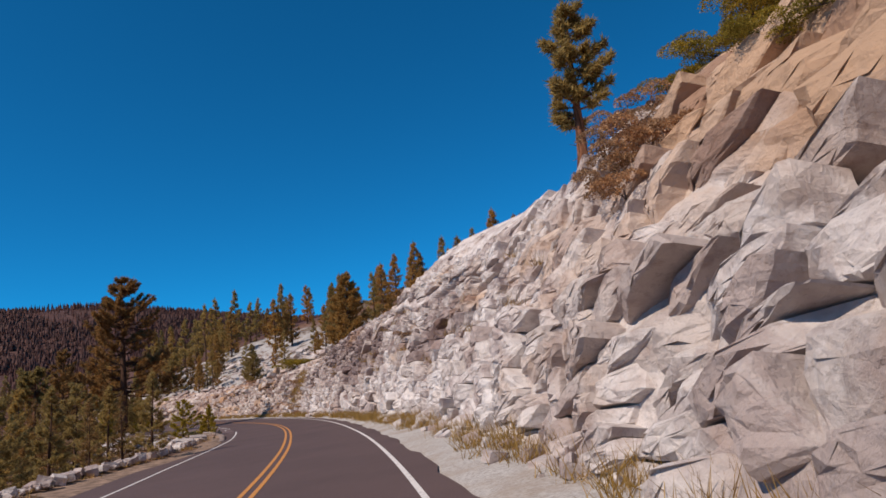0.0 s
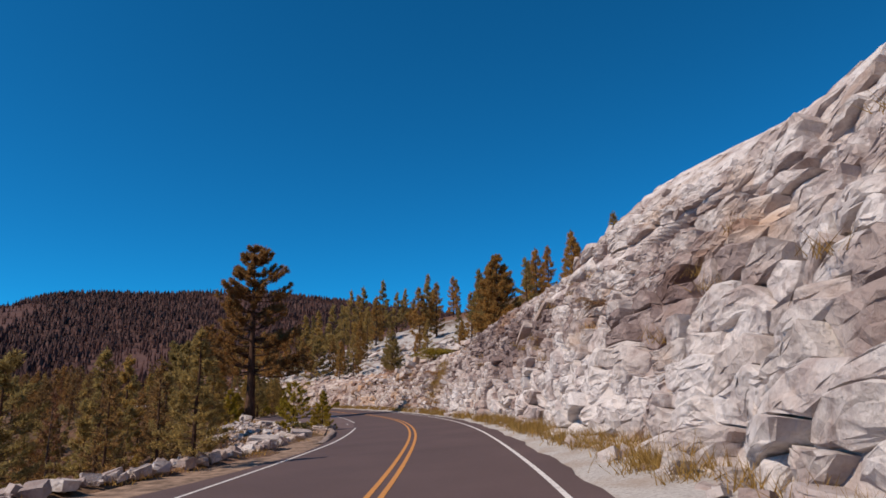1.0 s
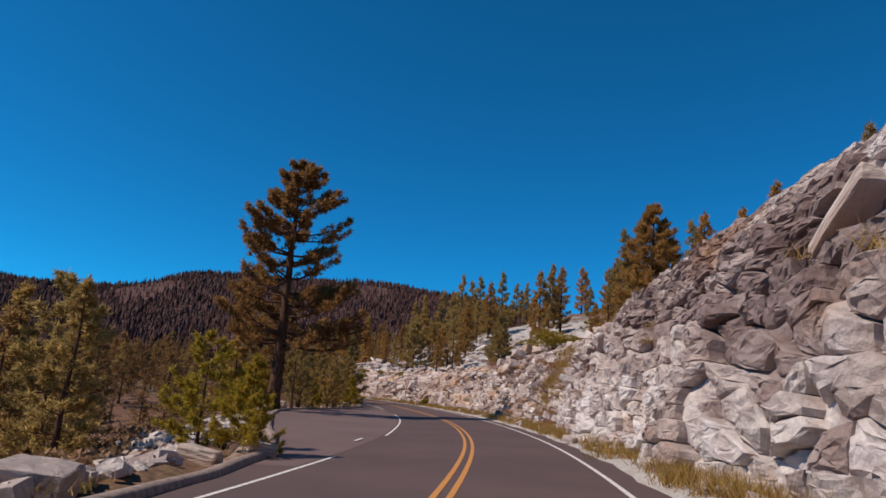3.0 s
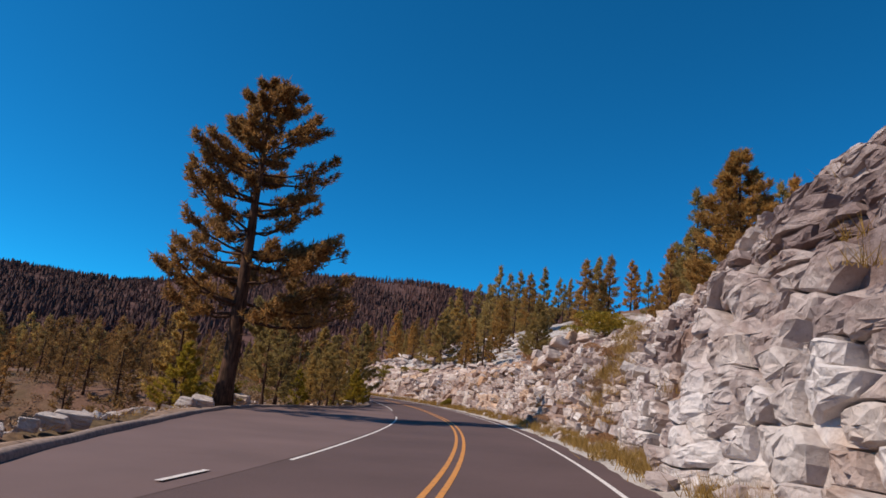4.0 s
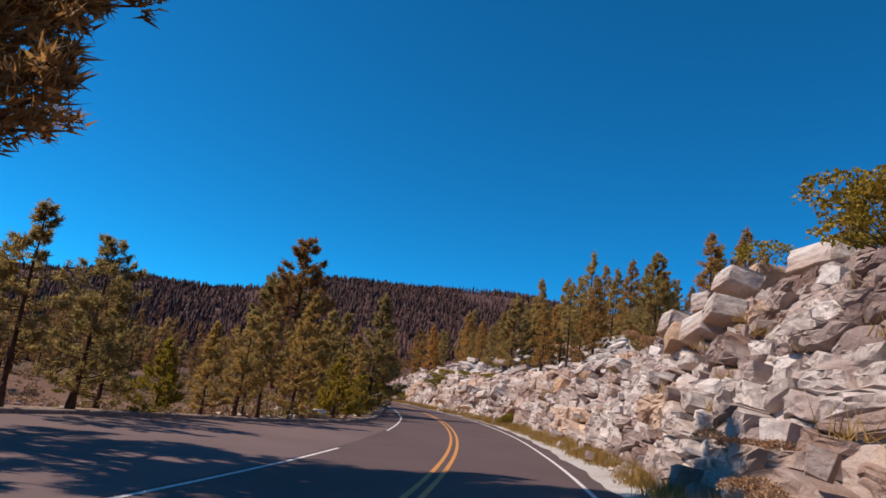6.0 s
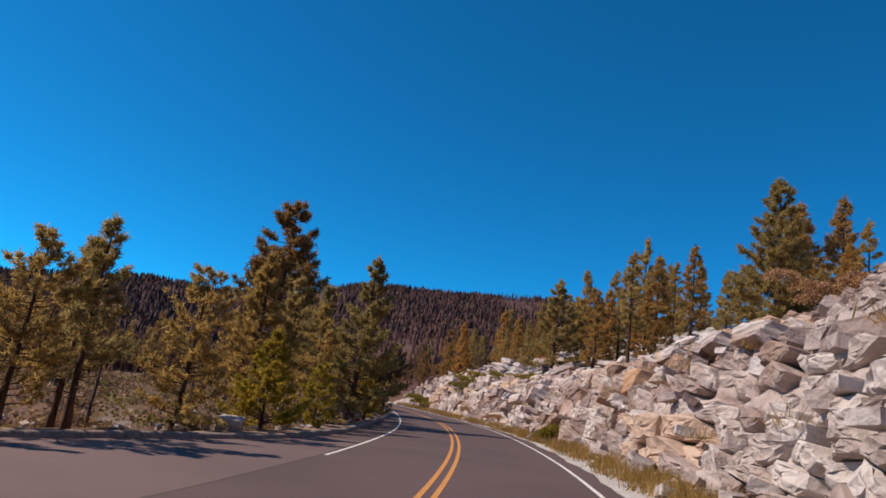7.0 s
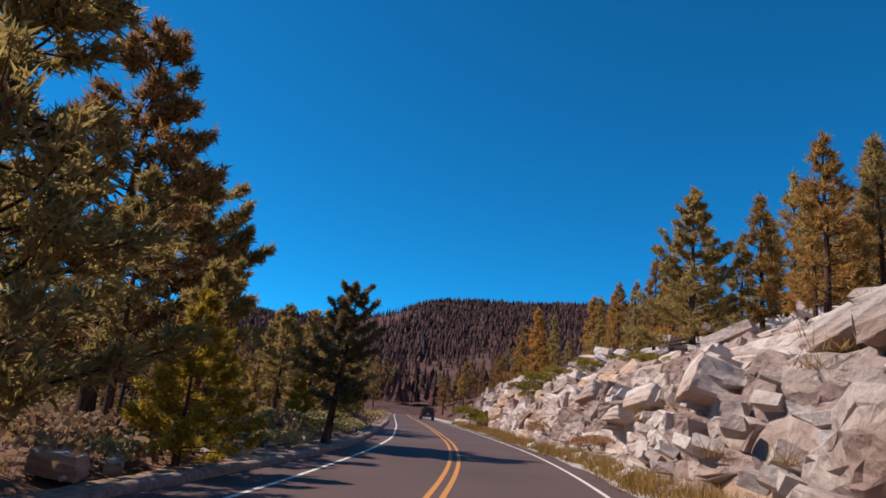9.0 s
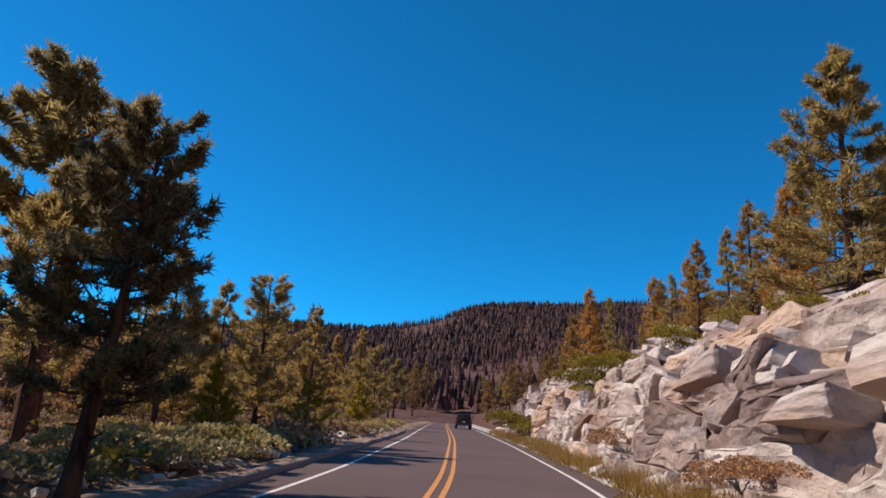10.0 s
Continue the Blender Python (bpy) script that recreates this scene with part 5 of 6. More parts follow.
# right of the road
lone = make_tree("pine_tree", "lone windswept pine on top of the rock face", pine_meshes(71, 6.5, 0.30, 1.35, 46, 20, 0.27, 18, (BARK_RED, NEEDLES), "round", 0.24, (-0.05, -0.03), 9, 8))
stand(lone, 8.8, 11.5, 1.0, 1.0, 0.1, 8.9)
for kind, s, d, h, which in (
        ("slope", 87.2, 18.2, 9.6, 0), ("slope", 88.0, 22.0, 9.5, 1), ("slope", 100.8, 23.1, 8.3, 1), ("slope", 103.4, 22.3, 6.4, 0), ("slope", 96.5, 19.5, 4.2, 1),
        ("slope", 124.3, 11.6, 8.0, 2), ("slope", 126.0, 13.4, 5.6, 1), ("slope", 128.6, 10.7, 6.2, 1), ("slope", 128.9, 12.6, 5.8, 0),
        ("slope", 131.5, 12.0, 5.2, 2), ("slope", 137.0, 15.0, 7.0, 1), ("slope", 141.5, 15.5, 7.4, 1), ("slope", 150.5, 25.5, 8.8, 0), ("slope", 134.6, 24.6, 6.2, 0), ("slope", 142.4, 22.5, 9.8, 1), ("slope", 152.0, 15.0, 6.8, 1),
        ("slope", 157.0, 14.2, 6.0, 0), ("slope", 160.5, 17.0, 7.6, 1), ("slope", 167.0, 14.6, 5.2, 0), ("slope", 172.0, 17.5, 7.0, 1), ("slope", 184.0, 12.5, 8.8, 1), ("slope", 186.5, 15.0, 8.0, 0), ("slope", 190.0, 12.0, 7.0, 1),
        ("slope", 185.8, 41.0, 13.2, 0), ("slope", 159.0, 51.8, 13.0, 0), ("slope", 210.6, 66.6, 15.0, 0), ("slope", 181.0, 31.0, 14.0, 0), ("slope", 164.8, 15.5, 6.6, 1), ("slope", 228.0, 72.0, 21.0, 0), ("slope", 248.0, 92.0, 22.0, 0),
        ("slope", 206.0, 25.4, 14.0, 1), ("slope", 217.3, 30.0, 14.8, 0), ("slope", 127.0, 42.8, 10.0, 1), ("slope", 119.8, 24.6, 6.5, 0), ("slope", 78.0, 27.5, 9.4, 1), ("slope", 66.0, 26.0, 9.0, 0), ("slope", 70.5, 31.0, 9.5, 1),
        ("slope", 90.0, 27.0, 10.0, 0), ("slope", 94.0, 31.0, 11.5, 1), ("slope", 58.0, 29.0, 8.4, 1), ("slope", 47.0, 25.0, 5.4, 1), ("slope", 112.0, 33.0, 10.0, 0), ("slope", 115.0, 20.0, 4.5, 1), ("slope", 170.0, 24.0, 9.0, 2), ("slope", 158.0, 33.0, 10.5, 0)):
    plant(kind, s, d, h, which)
frng = random.Random(404)
for _ in range(46):
    plant("slope", frng.uniform(110, 275), frng.uniform(30, 112), frng.uniform(9, 17))
for n in range(44):
    s = frng.uniform(-15, 96)
    plant("dead" if s > 50 and n % 2 else "back", s, float(edge_left(s)) - frng.uniform(12, 58), frng.uniform(5.5, 9.5))
for _ in range(30):
    s = frng.uniform(46, 84)
    plant("back", s, float(edge_left(s)) - frng.uniform(8, 30), frng.uniform(4.0, 6.8))
for _ in range(26):
    s = frng.uniform(-5, 110)
    plant("dead", s, float(edge_left(s)) - frng.uniform(14, 60), frng.uniform(5, 9))
for _ in range(70):
    s = frng.uniform(118, 275)
    d = -frng.uniform(9 if s > 178 else 26, 75)
    plant("back", s, d, frng.uniform(6.0, 9.5) + (2.0 if s > 190 else 0.0))
for _ in range(50):
    plant("back", frng.uniform(95, 200), -frng.uniform(29, 60), frng.uniform(5.0, 8.0))
for _ in range(14):
    s = frng.uniform(140, 185)
    plant("back", s, -frng.uniform(12, 26), frng.uniform(4.0, 6.0))
for _ in range(16):
    plant("dead", frng.uniform(112, 200), -frng.uniform(10, 45), frng.uniform(5, 9))
for _ in range(84):
    s = frng.uniform(212, 335)
    d = frng.uniform(-62, 60)
    if abs(d) > 6 + 0.03 * (330 - s):
        plant("back", s, d, frng.uniform(8, 13))
for kind, obs in KINDS.items():
    for k, ob in enumerate(obs):
        if (kind, k) not in used:
            plant(kind, 240 + 6 * k, -20, HEIGHT[kind], k)


# the wooded mountain across the valley
def forest(name, label, count, seed, pick, mat, height, slim, ragged):
    nr = np.random.RandomState(seed)
    az = np.radians(nr.uniform(-8, 84, count * 2))
    r = np.sqrt(nr.uniform(150.0 ** 2, 900.0 ** 2, count * 2))
    x, y = HILL_EYE[0] - r * np.sin(az), HILL_EYE[1] + r * np.cos(az)
    s, d = to_sd(x, y)
    patch = np.sin(x * 0.017 + 1.1 * np.sin(y * 0.013)) * np.sin(y * 0.021 + 0.7) + 0.5 * np.sin(x * 0.05 + y * 0.04)
    keep = pick(patch, nr, r, s, d)
    x, y, r = x[keep][:count], y[keep][:count], r[keep][:count]
    z = land(x, y)
    n = len(x)
    h = height * nr.uniform(0.35, 1.3, n)
    sides, tiers = 5, 2
    vs, fs = [], []
    base = 0
    ring = np.arange(sides) * 2 * np.pi / sides
    for t in range(tiers):
        lo, hi = (0.08 + 0.38 * t), (0.70 + 0.25 * t) if t < tiers - 1 else 1.0
        rad = h * slim * (1 - 0.30 * t)
        a = ring[None] + nr.uniform(0, 6.28, (n, 1))
        rr = rad[:, None] * nr.uniform(1 - ragged, 1 + ragged, (n, sides))
        bx, by = x[:, None] + rr * np.cos(a), y[:, None] + rr * np.sin(a)
        bz = (z + h * lo)[:, None] + h[:, None] * nr.uniform(-0.06, 0.05, (n, sides))
        tip = np.stack([x, y, z + h * hi], 1)
        v = np.concatenate([np.stack([bx, by, bz], -1), tip[:, None]], 1)
        vs.append(v.reshape(-1, 3))
        k = base + np.arange(n)[:, None] * (sides + 1)
        for e in range(sides):
            fs.append(np.concatenate([k + e, k + (e + 1) % sides, k + sides], 1))
        base += n * (sides + 1)
    v, f = np.concatenate(vs), np.concatenate(fs)
    me = bpy.data.meshes.new(name)
    me.vertices.add(len(v))
    me.vertices.foreach_set("co", v.ravel())
    me.loops.add(f.size)
    me.loops.foreach_set("vertex_index", f.ravel())
    me.polygons.add(len(f))
    me.polygons.foreach_set("loop_start", np.arange(len(f)) * 3)
    me.polygons.foreach_set("use_smooth", [False] * len(f))
    me.materials.append(mat)
    me.update(calc_edges=True)
    return tagged(new(name, me), label, "forest", kind="stuff")


forest("conifer_forest", "dense dark conifer wood covering the far mountain", 30000, 8, lambda p, nr, r, s, d: (p < 0.75) & (nr.uniform(size=len(p)) < np.where(p > 0.25, 0.5, 0.95)) & ((d < -48) | (r > 330) | (s > 300) & (np.abs(d) > 7) | (s > 300)), FAR_NEEDLES, 6.3, 0.22, 0.5)
forest("dead_forest", "grey-brown stands of burnt dead conifers on the mountain", 8000, 9, lambda p, nr, r, s, d: (p > -0.1) & (nr.uniform(size=len(p)) < 0.8) & ((d < -48) | (s > 300)), FAR_DEAD, 7.0, 0.11, 0.5)


# ---- brush, grass and loose stone ----
def leaf_cloud(nr, size, count, leaf):
    """Leaves of a low spreading shrub, several lobes."""
    lobes = nr.normal(size=(7, 3)) * np.array(size) * (0.42, 0.42, 0.16) + np.array([0, 0, size[2] * 0.42])
    pick = nr.randint(0, 7, count)
    v = unit(nr.normal(size=(count, 3)))
    v[:, 2] = np.abs(v[:, 2]) * 0.9 - 0.15
    c = lobes[pick] + v * np.array(size) * 0.36 * nr.uniform(0.7, 1.05, (count, 1))
    c[:, 2] = np.maximum(c[:, 2], 0.02)
    a = unit(v + nr.normal(size=(count, 3)) * 0.7) * leaf
    b = unit(np.cross(a, nr.normal(size=(count, 3)))) * leaf * 0.55
    return np.stack([c - b, c + b, c + a], 1)


def bush(name, label, seed, size, count, leaf, mat):
    nr = np.random.RandomState(seed)
    twigs, leaves = Soup(), Soup()
    for k in range(9):
        o = unit(nr.normal(size=3) * (1, 1, 0.2) + (0, 0, 0.7)) * np.array(size) * 0.5
        twigs.tube([(0, 0, -0.1), o * 0.5, o], [0.025, 0.015, 0.006], 4, False)
    leaves.tris(leaf_cloud(nr, size, count, leaf))
    root = tagged(new(name), label, "bush")
    tagged(part("stem", twigs.mesh("stem", DEAD_BARK, True), root), kind="stuff")
    tagged(part("foliage", leaves.mesh("foliage", mat), root), kind="stuff")
    return root


green_bush = bush("shrub", "low spreading green manzanita shrub", 3, (2.2, 2.2, 1.1), 3200, 0.075, BRUSH)
foot_bush = bush("shrub", "rounded yellow-green shrub at the foot of the rocks", 10, (1.05, 1.05, 1.1), 3000, 0.07, BRUSH)
stand(foot_bush, 112.6, 4.5, 0.0, 1.0, 0.02)
brown_bush = bush("shrub", "dry reddish-brown shrub among the rocks", 4, (1.5, 1.5, 1.0), 3000, 0.068, BRUSH_BROWN)
small_bush = bush("shrub", "small olive-green roadside shrub", 5, (1.2, 1.2, 0.7), 1300, 0.07, SAGE)
GREENS = ((7.2, 12.3, 0.5), (6.2, 12.4, 0.6), (5.2, 12.2, 0.6), (4.2, 12.5, 0.7), (3.2, 12.3, 0.6), (2.2, 12.6, 0.7), (1.2, 12.4, 0.65), (0.2, 12.8, 0.7), (-1.0, 12.6, 0.7), (-3.4, 9.0, 0.36), (-5.1, 9.3, 0.45), (0.5, 11.0, 0.6), (2.4, 11.2, 0.6), (-4.3, 9.1, 0.42), (-2.5, 9.3, 0.38), (-6.0, 9.6, 0.5), (-7.0, 9.9, 0.5), (-1.2, 9.7, 0.4), (-4.2, 12.8, 0.9), (-1.4, 12.4, 0.85), (0.8, 13.0, 0.8), (-6.6, 13.0, 0.9), (-2.6, 13.8, 0.9), (-9.6, 12.4, 0.9), (-1.2, 11.2, 0.7), (-5.0, 14.4, 1.0),
          (82.0, 10.8, 1.4), (84.5, 11.4, 1.2), (86.5, 12.2, 1.1), (150.5, 7.4, 0.9), (153.0, 8.2, 1.0), (147.0, 7.0, 0.6), (164.5, 5.4, 1.1), (167.0, 5.6, 1.2), (170.0, 5.6, 1.0), (141.0, 11.5, 0.7), (137.0, 10.4, 0.6), (146.5, 11.0, 0.8), (160.0, 10.5, 1.0))
for n, (s, d, size) in enumerate(GREENS):
    d = float(warp(s, d))
    z = float(face_profile(np.array([s]), np.array([d]))[0])
    (stand if n == 0 else copy_stand)(green_bush, s, d, n * 1.7, size, 0.12, z + (0.5 if s < 3 else 0.12 if d > 5.8 else 0.0))
for n, (s, d, size) in enumerate(((4.2, 9.5, 0.7), (5.6, 10.0, 0.75), (5.0, 10.4, 0.8), (1.3, 7.9, 0.6), (2.1, 8.3, 0.7), (0.5, 7.7, 0.6), (2.9, 8.8, 0.75), (1.4, 8.7, 0.8), (3.5, 9.3, 0.7), (0.3, 8.5, 0.8), (-0.6, 4.95, 0.32), (3.4, 4.9, 0.3), (23.5, 6.4, 0.5), (64.3, 5.3, 0.55), (66.4, 6.0, 0.6), (69.0, 7.2, 0.7), (62.6, 5.1, 0.45), (76.0, 5.2, 0.55), (77.3, 5.5, 0.5), (133.0, 5.4, 0.6), (141.0, 5.5, 0.8), (97.0, 9.4, 0.8))):
    d = float(warp(s, d))
    z = float(face_profile(np.array([s]), np.array([d]))[0])
    (stand if n == 0 else copy_stand)(brown_bush, s, d, n * 2.1, size, 0.12, z + (0.1 if d > 5.8 else 0.0))
for n, (s, d, size) in enumerate(((134.5, -5.0, 1.2), (137.0, -5.4, 1.5), (139.5, -5.2, 1.3), (131.5, -5.2, 1.0), (142.0, -5.0, 1.0), (127.0, -5.0, 0.9), (134.0, -6.6, 1.5), (138.0, -7.0, 1.6), (150.0, -5.6, 1.0), (160.0, -5.0, 1.4), (172.0, -5.2, 1.5), (145.0, -7.5, 1.5), (125.0, -6.0, 1.2), (120.0, -5.6, 1.0),
                                  (36.0, -6.2, 0.8), (44.5, -6.6, 0.9), (99.0, -7.0, 0.8), (110.0, -5.0, 0.6))):
    (stand if n == 0 else copy_stand)(small_bush, s, d, n * 1.3, size, 0.08)


def grass_strip(name, label, rows, mat, blade, seed):
    """Dry grass; rows: (s, d, z, spread, blades)."""
    nr = np.random.RandomState(seed)
    out = []
    for s, d, z, spread, n in rows:
        x, y = to_xy(s, d)
        c = np.array([float(x), float(y), z]) + np.concatenate([nr.normal(size=(n, 2)) * spread, np.zeros((n, 1))], 1)
        w = unit(nr.normal(size=(n, 3)) * (0.55, 0.55, 0.15) + (0, 0, 1.0)) * blade * nr.uniform(0.5, 1.25, (n, 1))
        b = unit(np.cross(w, nr.normal(size=(n, 3)))) * 0.009
        out.append(np.stack([c - b, c + b, c + w], 1))
    soup = Soup()
    soup.tris(np.concatenate(out))
    return tagged(new(name, soup.mesh(name, mat)), label, "grass", kind="stuff")


grng = random.Random(12)
rows = []
for _ in range(2700):
    s = grng.uniform(-14, 185)
    thick = 0.5 + 0.5 * (0.5 + 0.5 * math.sin(s * 0.23 + 1.0)) * (0.5 + 0.5 * math.sin(s * 0.71))
    if s < 12 and grng.random() < 0.7 or grng.random() > thick:
        continue
    d = float(warp(s, grng.gauss(4.8, 0.3)))
    rows.append((s, d, float(road_z(s, d)) + 0.03 + max(0.0, d - 4.9) * 0.4, 0.18, 46))
for _ in range(70):
    s = grng.uniform(62.0, 66.5)
    d = grng.uniform(5.2, 8.0)
    rows.append((s + (d - 5) * 1.6, float(warp(s, d)), float(face_k(np.array([s]), np.array([d]))[0]) + 0.15, 0.2, 40))
for _ in range(90):
    s, d = grng.uniform(4, 130), grng.uniform(5.5, 8.4)
    rows.append((s, float(warp(s, d)), float(face_k(np.array([s]), np.array([d]))[0]) + 0.05, 0.16, 36))
grass_strip("dry_grass", "tufts of golden dry grass at the foot of the rocks", rows, GRASS, 0.48, 2)
rows = []
for _ in range(420):
    s = grng.uniform(-5, 180)
    e = float(edge_left(s))
    d = e - grng.uniform(0.9, 4.5)
    x, y = to_xy(s, d)
    rows.append((s, d, float(land([float(x)], [float(y)])[0]) - 0.02, 0.2, 22))
grass_strip("verge_grass", "thin dry grass on the brown dirt verge", rows, GRASS, 0.22, 3)


def undergrowth(name, label, seed, count, area, mat, leaf, per):
    nr = np.random.RandomState(seed)
    s, e = nr.uniform(area[0], area[1], count), nr.uniform(area[2], area[3], count)
    d = edge_left(s) - e
    x, y = to_xy(s, d)
    z = land(x, y)
    out = []
    for k in range(count):
        size = nr.uniform(0.5, 1.5) * np.array([1, 1, nr.uniform(0.5, 1.0)])
        out.append(leaf_cloud(nr, size, per, leaf) + np.array([x[k], y[k], z[k] - 0.05]))
    soup = Soup()
    soup.tris(np.concatenate(out))
    return tagged(new(name, soup.mesh(name, mat)), label, "undergrowth", kind="stuff")


undergrowth("dry_undergrowth", "brown dry scrub under the roadside pines", 91, 330, (84, 180, 1.2, 22), BRUSH_BROWN, 0.13, 110)
undergrowth("green_undergrowth", "olive scrub among the pines beside the road", 92, 170, (92, 185, 1.2, 24), BRUSH, 0.12, 110)
undergrowth("slope_scrub", "low scrub on the slope falling to the valley", 93, 460, (-10, 135, 4.0, 48), BRUSH_BROWN, 0.16, 80)


def scatter(name, label, spots, sizes, seed, mat, flat=0.7):
    r = random.Random(seed)
    out = []
    for s, d, z in spots:
        k = sizes(r)
        x, y = to_xy(s, d)
        if z is None:
            z = float(land([float(x)], [float(y)])[0])
        m = Matrix.Translation((float(x), float(y), z + 0.2 * k)) @ Euler([r.uniform(-0.5, 0.5), r.uniform(-0.5, 0.5), r.uniform(0, 6.28)]).to_matrix().to_4x4()
        out.append((18 + r.randrange(len(ROCKS)), m @ Matrix.Diagonal((k * r.uniform(0.8, 1.5), k * r.uniform(0.7, 1.2), k * flat * r.uniform(0.7, 1.2), 1)), r.uniform(0.3, 0.95)))
    return tagged(new(name, joined_rocks(name, out, mat)), label, "rocks", kind="stuff")


srng = random.Random(31)
spots = [(s, float(warp(s, d)), float(road_z(s, 5.0)) + 0.04) for s, d in ((srng.uniform(-14, 190), srng.gauss(4.95, 0.28)) for _ in range(900))]
scatter("rubble", "small broken granite stones along the gravel shoulder", spots, lambda r: r.choice((0.06, 0.08, 0.1, 0.14, 0.2, 0.34)), 4, GRANITE)
spots = []
for _ in range(1900):
    s = srng.uniform(-12, 74)
    spots.append((s, float(edge_left(s)) - 1.6 - abs(srng.gauss(0, 3.2)), None))
scatter("granite_scree", "white granite rubble spilling down beyond the verge", spots, lambda r: r.choice((0.08, 0.1, 0.12, 0.15, 0.2, 0.2, 0.3, 0.4)), 5, GRANITE)
spots = []
for _ in range(2300):
    s = srng.uniform(4, 40)
    spots.append((s, float(edge_left(s)) - 1.7 - abs(srng.gauss(0, 3.0)), None))
scatter("roadside_scree", "broken white granite tipped beside the dirt verge", spots, lambda r: r.choice((0.08, 0.1, 0.14, 0.2, 0.2, 0.28, 0.4)), 8, GRANITE)
spots = []
for _ in range(260):
    s = srng.uniform(74, 175)
    spots.append((s, float(edge_left(s)) - 0.8 - abs(srng.gauss(0, 2.2)), None))
scatter("verge_stones", "scattered granite stones under the roadside pines", spots, lambda r: r.choice((0.1, 0.15, 0.2, 0.3)), 6, GRANITE)
spots = [(srng.uniform(78, 190), srng.uniform(10.5, 34), None) for _ in range(620)]
scatter("hillside_outcrop", "pale granite outcrops on the wooded slope above", spots, lambda r: r.choice((0.4, 0.6, 0.8, 1.1, 1.5)), 7, GRANITE, 0.35)

# boulders that stand alone
for s, d, size, turn, tilt in ((26.2, -5.6, (1.2, 0.8, 0.55), 0.5, 0.15), (35.2, -5.6, (1.1, 0.8, 0.6), 0.5, 0.15), (31.0, -5.2, (0.8, 0.6, 0.4), 1.4, 0.1), (39.2, -5.0, (0.9, 0.5, 0.3), 0.2, 0.0), (41.8, -4.7, (0.7, 0.5, 0.3), 0.9, 0.0), (73.2, -12.5, (1.2, 0.8, 0.5), 0.7, 0.3), (74.2, -12.9, (0.8, 0.6, 0.4), 2.2, 0.2), (50.0, -8.0, (0.55, 0.4, 0.3), 0.2, 0.1), (51.6, -8.7, (0.7, 0.5, 0.35), 1.2, 0.2), (53.4, -9.0, (0.5, 0.4, 0.3), 2.4, 0.1), (55.2, -9.6, (0.75, 0.5, 0.35), 0.6, 0.1), (70.2, -12.2, (1.1, 0.8, 0.5), 2.0, 0.1),
                               (48.2, -7.2, (0.6, 0.45, 0.35), 0.4, 0.25), (57.0, -10.2, (1.0, 0.7, 0.4), 1.1, 0.1), (80.4, -12.4, (1.2, 0.9, 0.7), 0.3, 0.1), (118.6, -5.6, (0.8, 0.6, 0.4), 0.9, 0.1), (100.8, -6.8, (0.8, 0.6, 0.5), 0.9, 0.2),
                               (11.6, 5.0, (0.45, 0.35, 0.4), 0.6, 0.4), (9.8, 5.2, (0.55, 0.4, 0.35), 1.9, 0.2), (13.0, 5.35, (0.6, 0.45, 0.5), 2.6, 0.2), (52.5, 5.1, (0.8, 0.5, 0.5), 0.4, 0.2), (66.0, 5.0, (0.9, 0.6, 0.5), 1.2, 0.3), (5.0, 5.1, (0.5, 0.4, 0.35), 0.8, 0.2)):
    b = new("boulder", ROCKS[int(abs(s * 7)) % 18])
    tagged(b, "pale angular granite boulder lying beside the road", "boulder", "boulders beside the road")
    x, y = to_xy(s, d)
    z = float(land([float(x)], [float(y)])[0]) if d < 0 else float(road_z(s, d)) + 0.06
    b.matrix_basis = Matrix.Translation((float(x), float(y), z + size[2] * 0.3)) @ Euler((tilt, 0.1, turn)).to_matrix().to_4x4() @ Matrix.Diagonal((*size, 1))


# ---- the car ahead ----
def box(bm, x0, x1, y0, y1, z0, z1, top=1.0, taper_front=0.0, taper_back=0.0):
    vs = [bm.verts.new(p) for p in ((x0, y0, z0), (x1, y0, z0), (x1, y1, z0), (x0, y1, z0),
                                    (x0 * top, y0 + taper_back, z1), (x1 * top, y0 + taper_back, z1), (x1 * top, y1 - taper_front, z1), (x0 * top, y1 - taper_front, z1))]
    for f in ((3, 2, 1, 0), (4, 5, 6, 7), (0, 1, 5, 4), (1, 2, 6, 5), (2, 3, 7, 6), (3, 0, 4, 7)):
        bm.faces.new([vs[i] for i in f])


def bm_mesh(name, bm, mat, bevel=0.0):
    if bevel:
        bmesh.ops.bevel(bm, geom=bm.edges[:], offset=bevel, segments=2, affect="EDGES", profile=0.6)
    me = bpy.data.meshes.new(name)
    bm.to_mesh(me)
    bm.free()
    me.materials.append(mat)
    return me


CAR_PAINT = plain("dark_car_paint", (0.035, 0.020, 0.022), 0.25, 0.0, 0.1, 2.0, 0.6)
CAR_GLASS = plain("tinted_glass", (0.012, 0.012, 0.014), 0.08, 0.0, 0.1, 2.0, 0.8)
RUBBER = plain("tyre_rubber", (0.02, 0.02, 0.02), 0.9)
ALLOY = plain("wheel_alloy", (0.45, 0.45, 0.46), 0.35, 1.0)
TAIL = plain("tail_light_red", (0.35, 0.02, 0.02), 0.3)
CHROME = plain("grey_bumper", (0.08, 0.075, 0.075), 0.5)


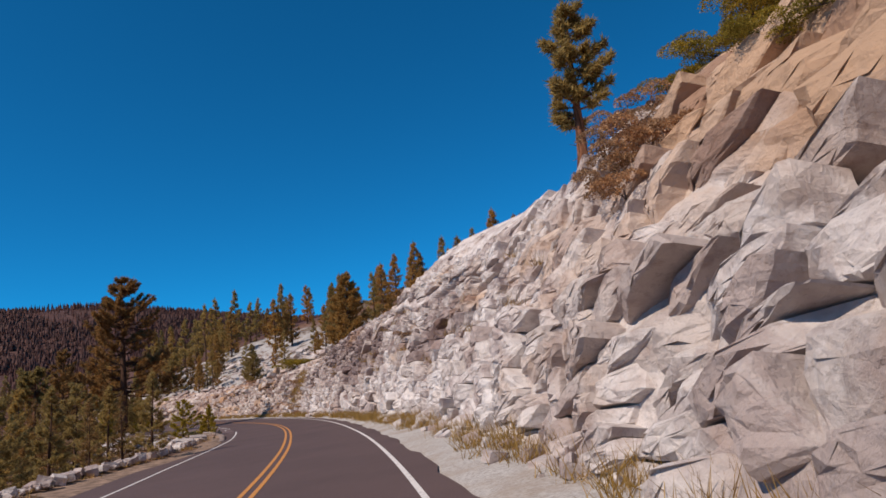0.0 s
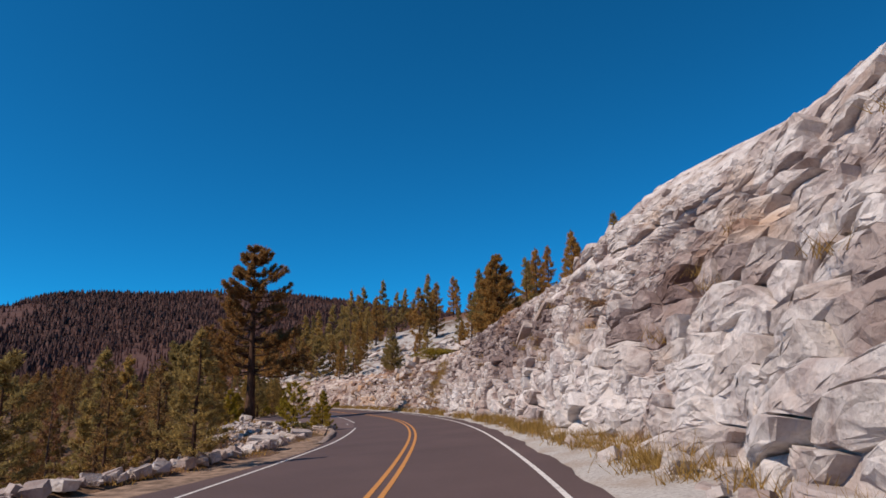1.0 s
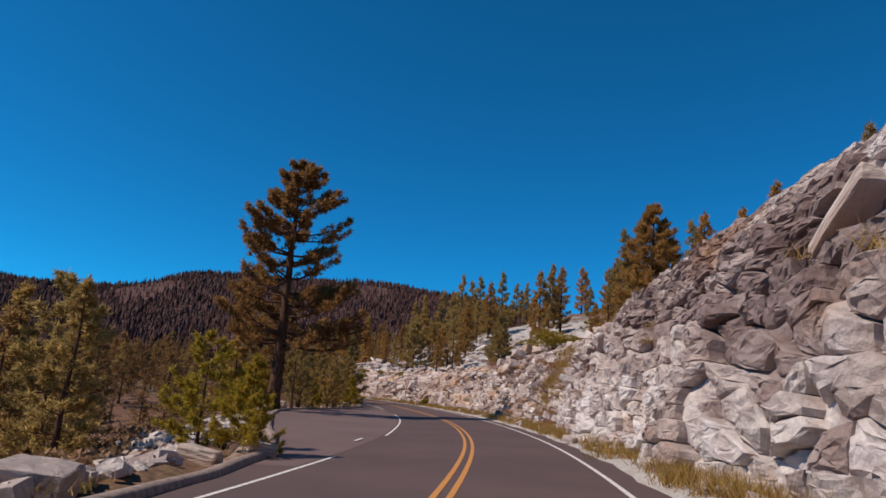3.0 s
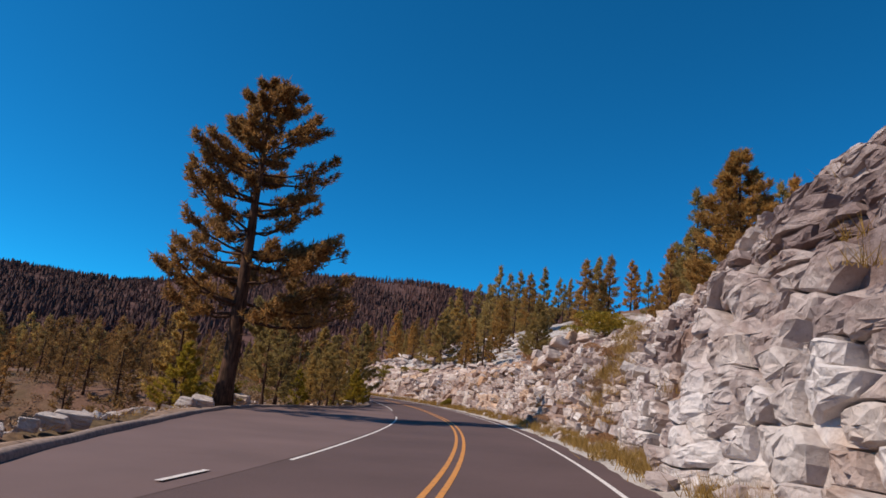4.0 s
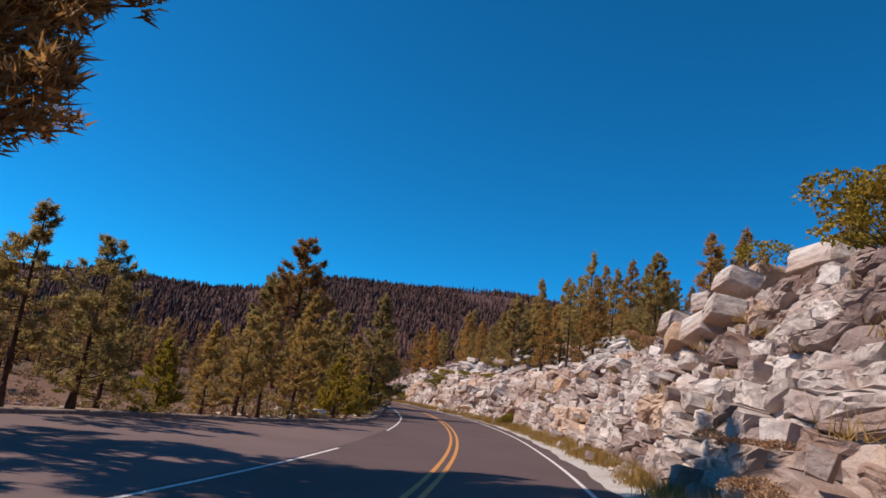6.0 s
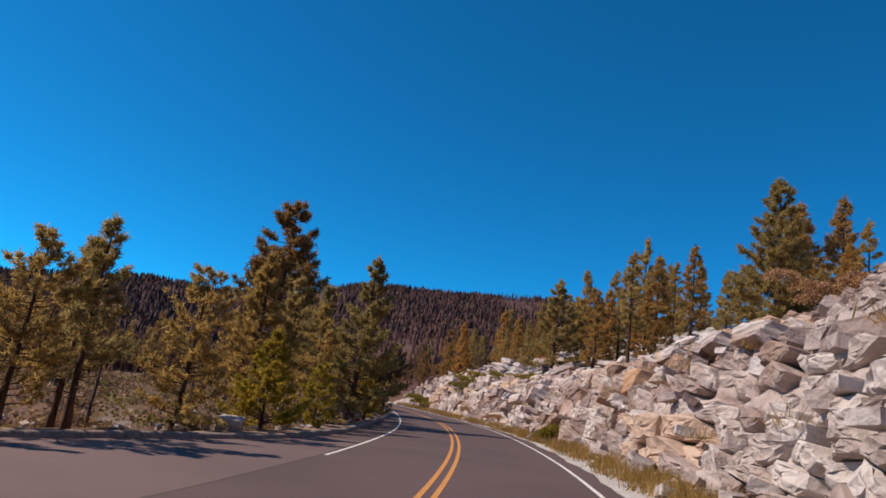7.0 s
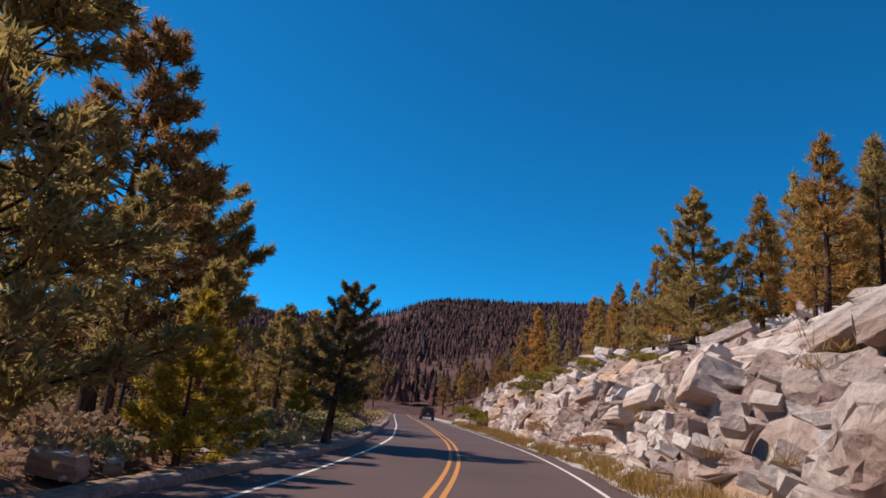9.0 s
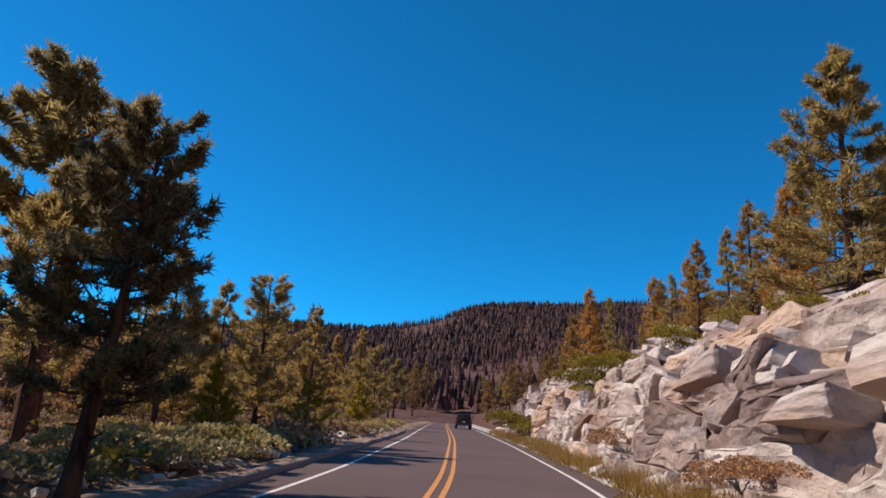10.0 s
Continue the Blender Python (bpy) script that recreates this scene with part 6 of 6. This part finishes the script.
def car(name, label, paint):
    root = tagged(new(name), label, "car")
    bm = bmesh.new()
    box(bm, -0.92, 0.92, -2.25, 2.25, 0.38, 1.02, 0.96, 0.12, 0.06)
    body = part("body", bm_mesh("body", bm, paint, 0.09), root)
    bm = bmesh.new()
    box(bm, -0.84, 0.84, -2.15, 0.95, 1.0, 1.68, 0.82, 0.75, 0.22)
    part("cabin", bm_mesh("cabin", bm, paint, 0.08), root)
    bm = bmesh.new()
    box(bm, -0.70, 0.70, -2.16, -2.10, 1.08, 1.54, 0.88, 0.0, 0.0)
    glass = bm_mesh("rear_window", bm, CAR_GLASS)
    part("rear_window", glass, root, "dark tinted rear window", pose(0, 0.0, 0.0, 0, 0, 0) @ Matrix.Shear("XZ", 4, (0, 0)) )
    for side in (-1, 1):
        bm = bmesh.new()
        box(bm, -0.015, 0.015, -1.85, 0.55, 1.1, 1.55, 1.0, 0.45, 0.12)
        part("side_window", bm_mesh("side_window", bm, CAR_GLASS), root, "dark tinted side window", pose(side * 0.785, 0, 0, 0, side * 10, 0))
        bm = bmesh.new()
        box(bm, -0.09, 0.09, -0.03, 0.03, -0.17, 0.17)
        part("tail_light", bm_mesh("tail_light", bm, TAIL, 0.015), root, "red tail light", pose(side * 0.80, -2.26, 0.86))
        for y in (-1.4, 1.4):
            tyre = Soup()
            a = np.linspace(0, 2 * np.pi, 21)
            ring = [(0.30, -0.10), (0.34, -0.11), (0.345, 0.0), (0.34, 0.11), (0.30, 0.10)]
            v = [(q, r * math.cos(t), r * math.sin(t)) for t in a[:-1] for r, q in ring]
            f = [(i * 5 + j, i * 5 + j + 1, ((i + 1) % 20) * 5 + j + 1, ((i + 1) % 20) * 5 + j) for i in range(20) for j in range(4)]
            tyre.add(v, f)
            w = part("wheel", tyre.mesh("tyre", RUBBER, True), root, "black rubber tyre", pose(side * 0.80, y, 0.345))
            rim = Soup()
            rim.tube([(-0.085, 0, 0), (0.085, 0, 0)], [0.29, 0.29], 14)
            part("rim", rim.mesh("rim", ALLOY), w, "grey alloy rim")
    bm = bmesh.new()
    box(bm, -0.88, 0.88, -2.34, -2.2, 0.40, 0.62)
    part("rear_bumper", bm_mesh("rear_bumper", bm, CHROME, 0.03), root, "grey plastic rear bumper")
    bm = bmesh.new()
    box(bm, -0.17, 0.17, -0.01, 0.01, -0.07, 0.07)
    part("number_plate", bm_mesh("number_plate", bm, WHITE, 0.008), root, "plain pale plate", pose(0, -2.27, 0.80))
    return root


lead = car("car", "dark maroon estate car on the road below the rock cut", CAR_PAINT)
x, y = to_xy(200.0, 1.75)
lead.matrix_basis = Matrix.Translation((float(x), float(y), float(road_z(200.0, 1.75)))) @ Matrix.Rotation(float(np.interp(200.0, LINE_S, LINE_H)), 4, "Z")

# ---- single stones of the rock cut ----
for s, d, k, m, tn in near_stones:
    ob = new("rock", ROCKS[k])
    ob.parent = cliff
    ob.matrix_basis = m
    if tn == 2.0:
        ob.material_slots[0].link = "OBJECT"
        ob.material_slots[0].material = GRANITE_BROWN
for k in near_blocks:
    part("rock", blocks_mesh("rock", np.array([k])), cliff)
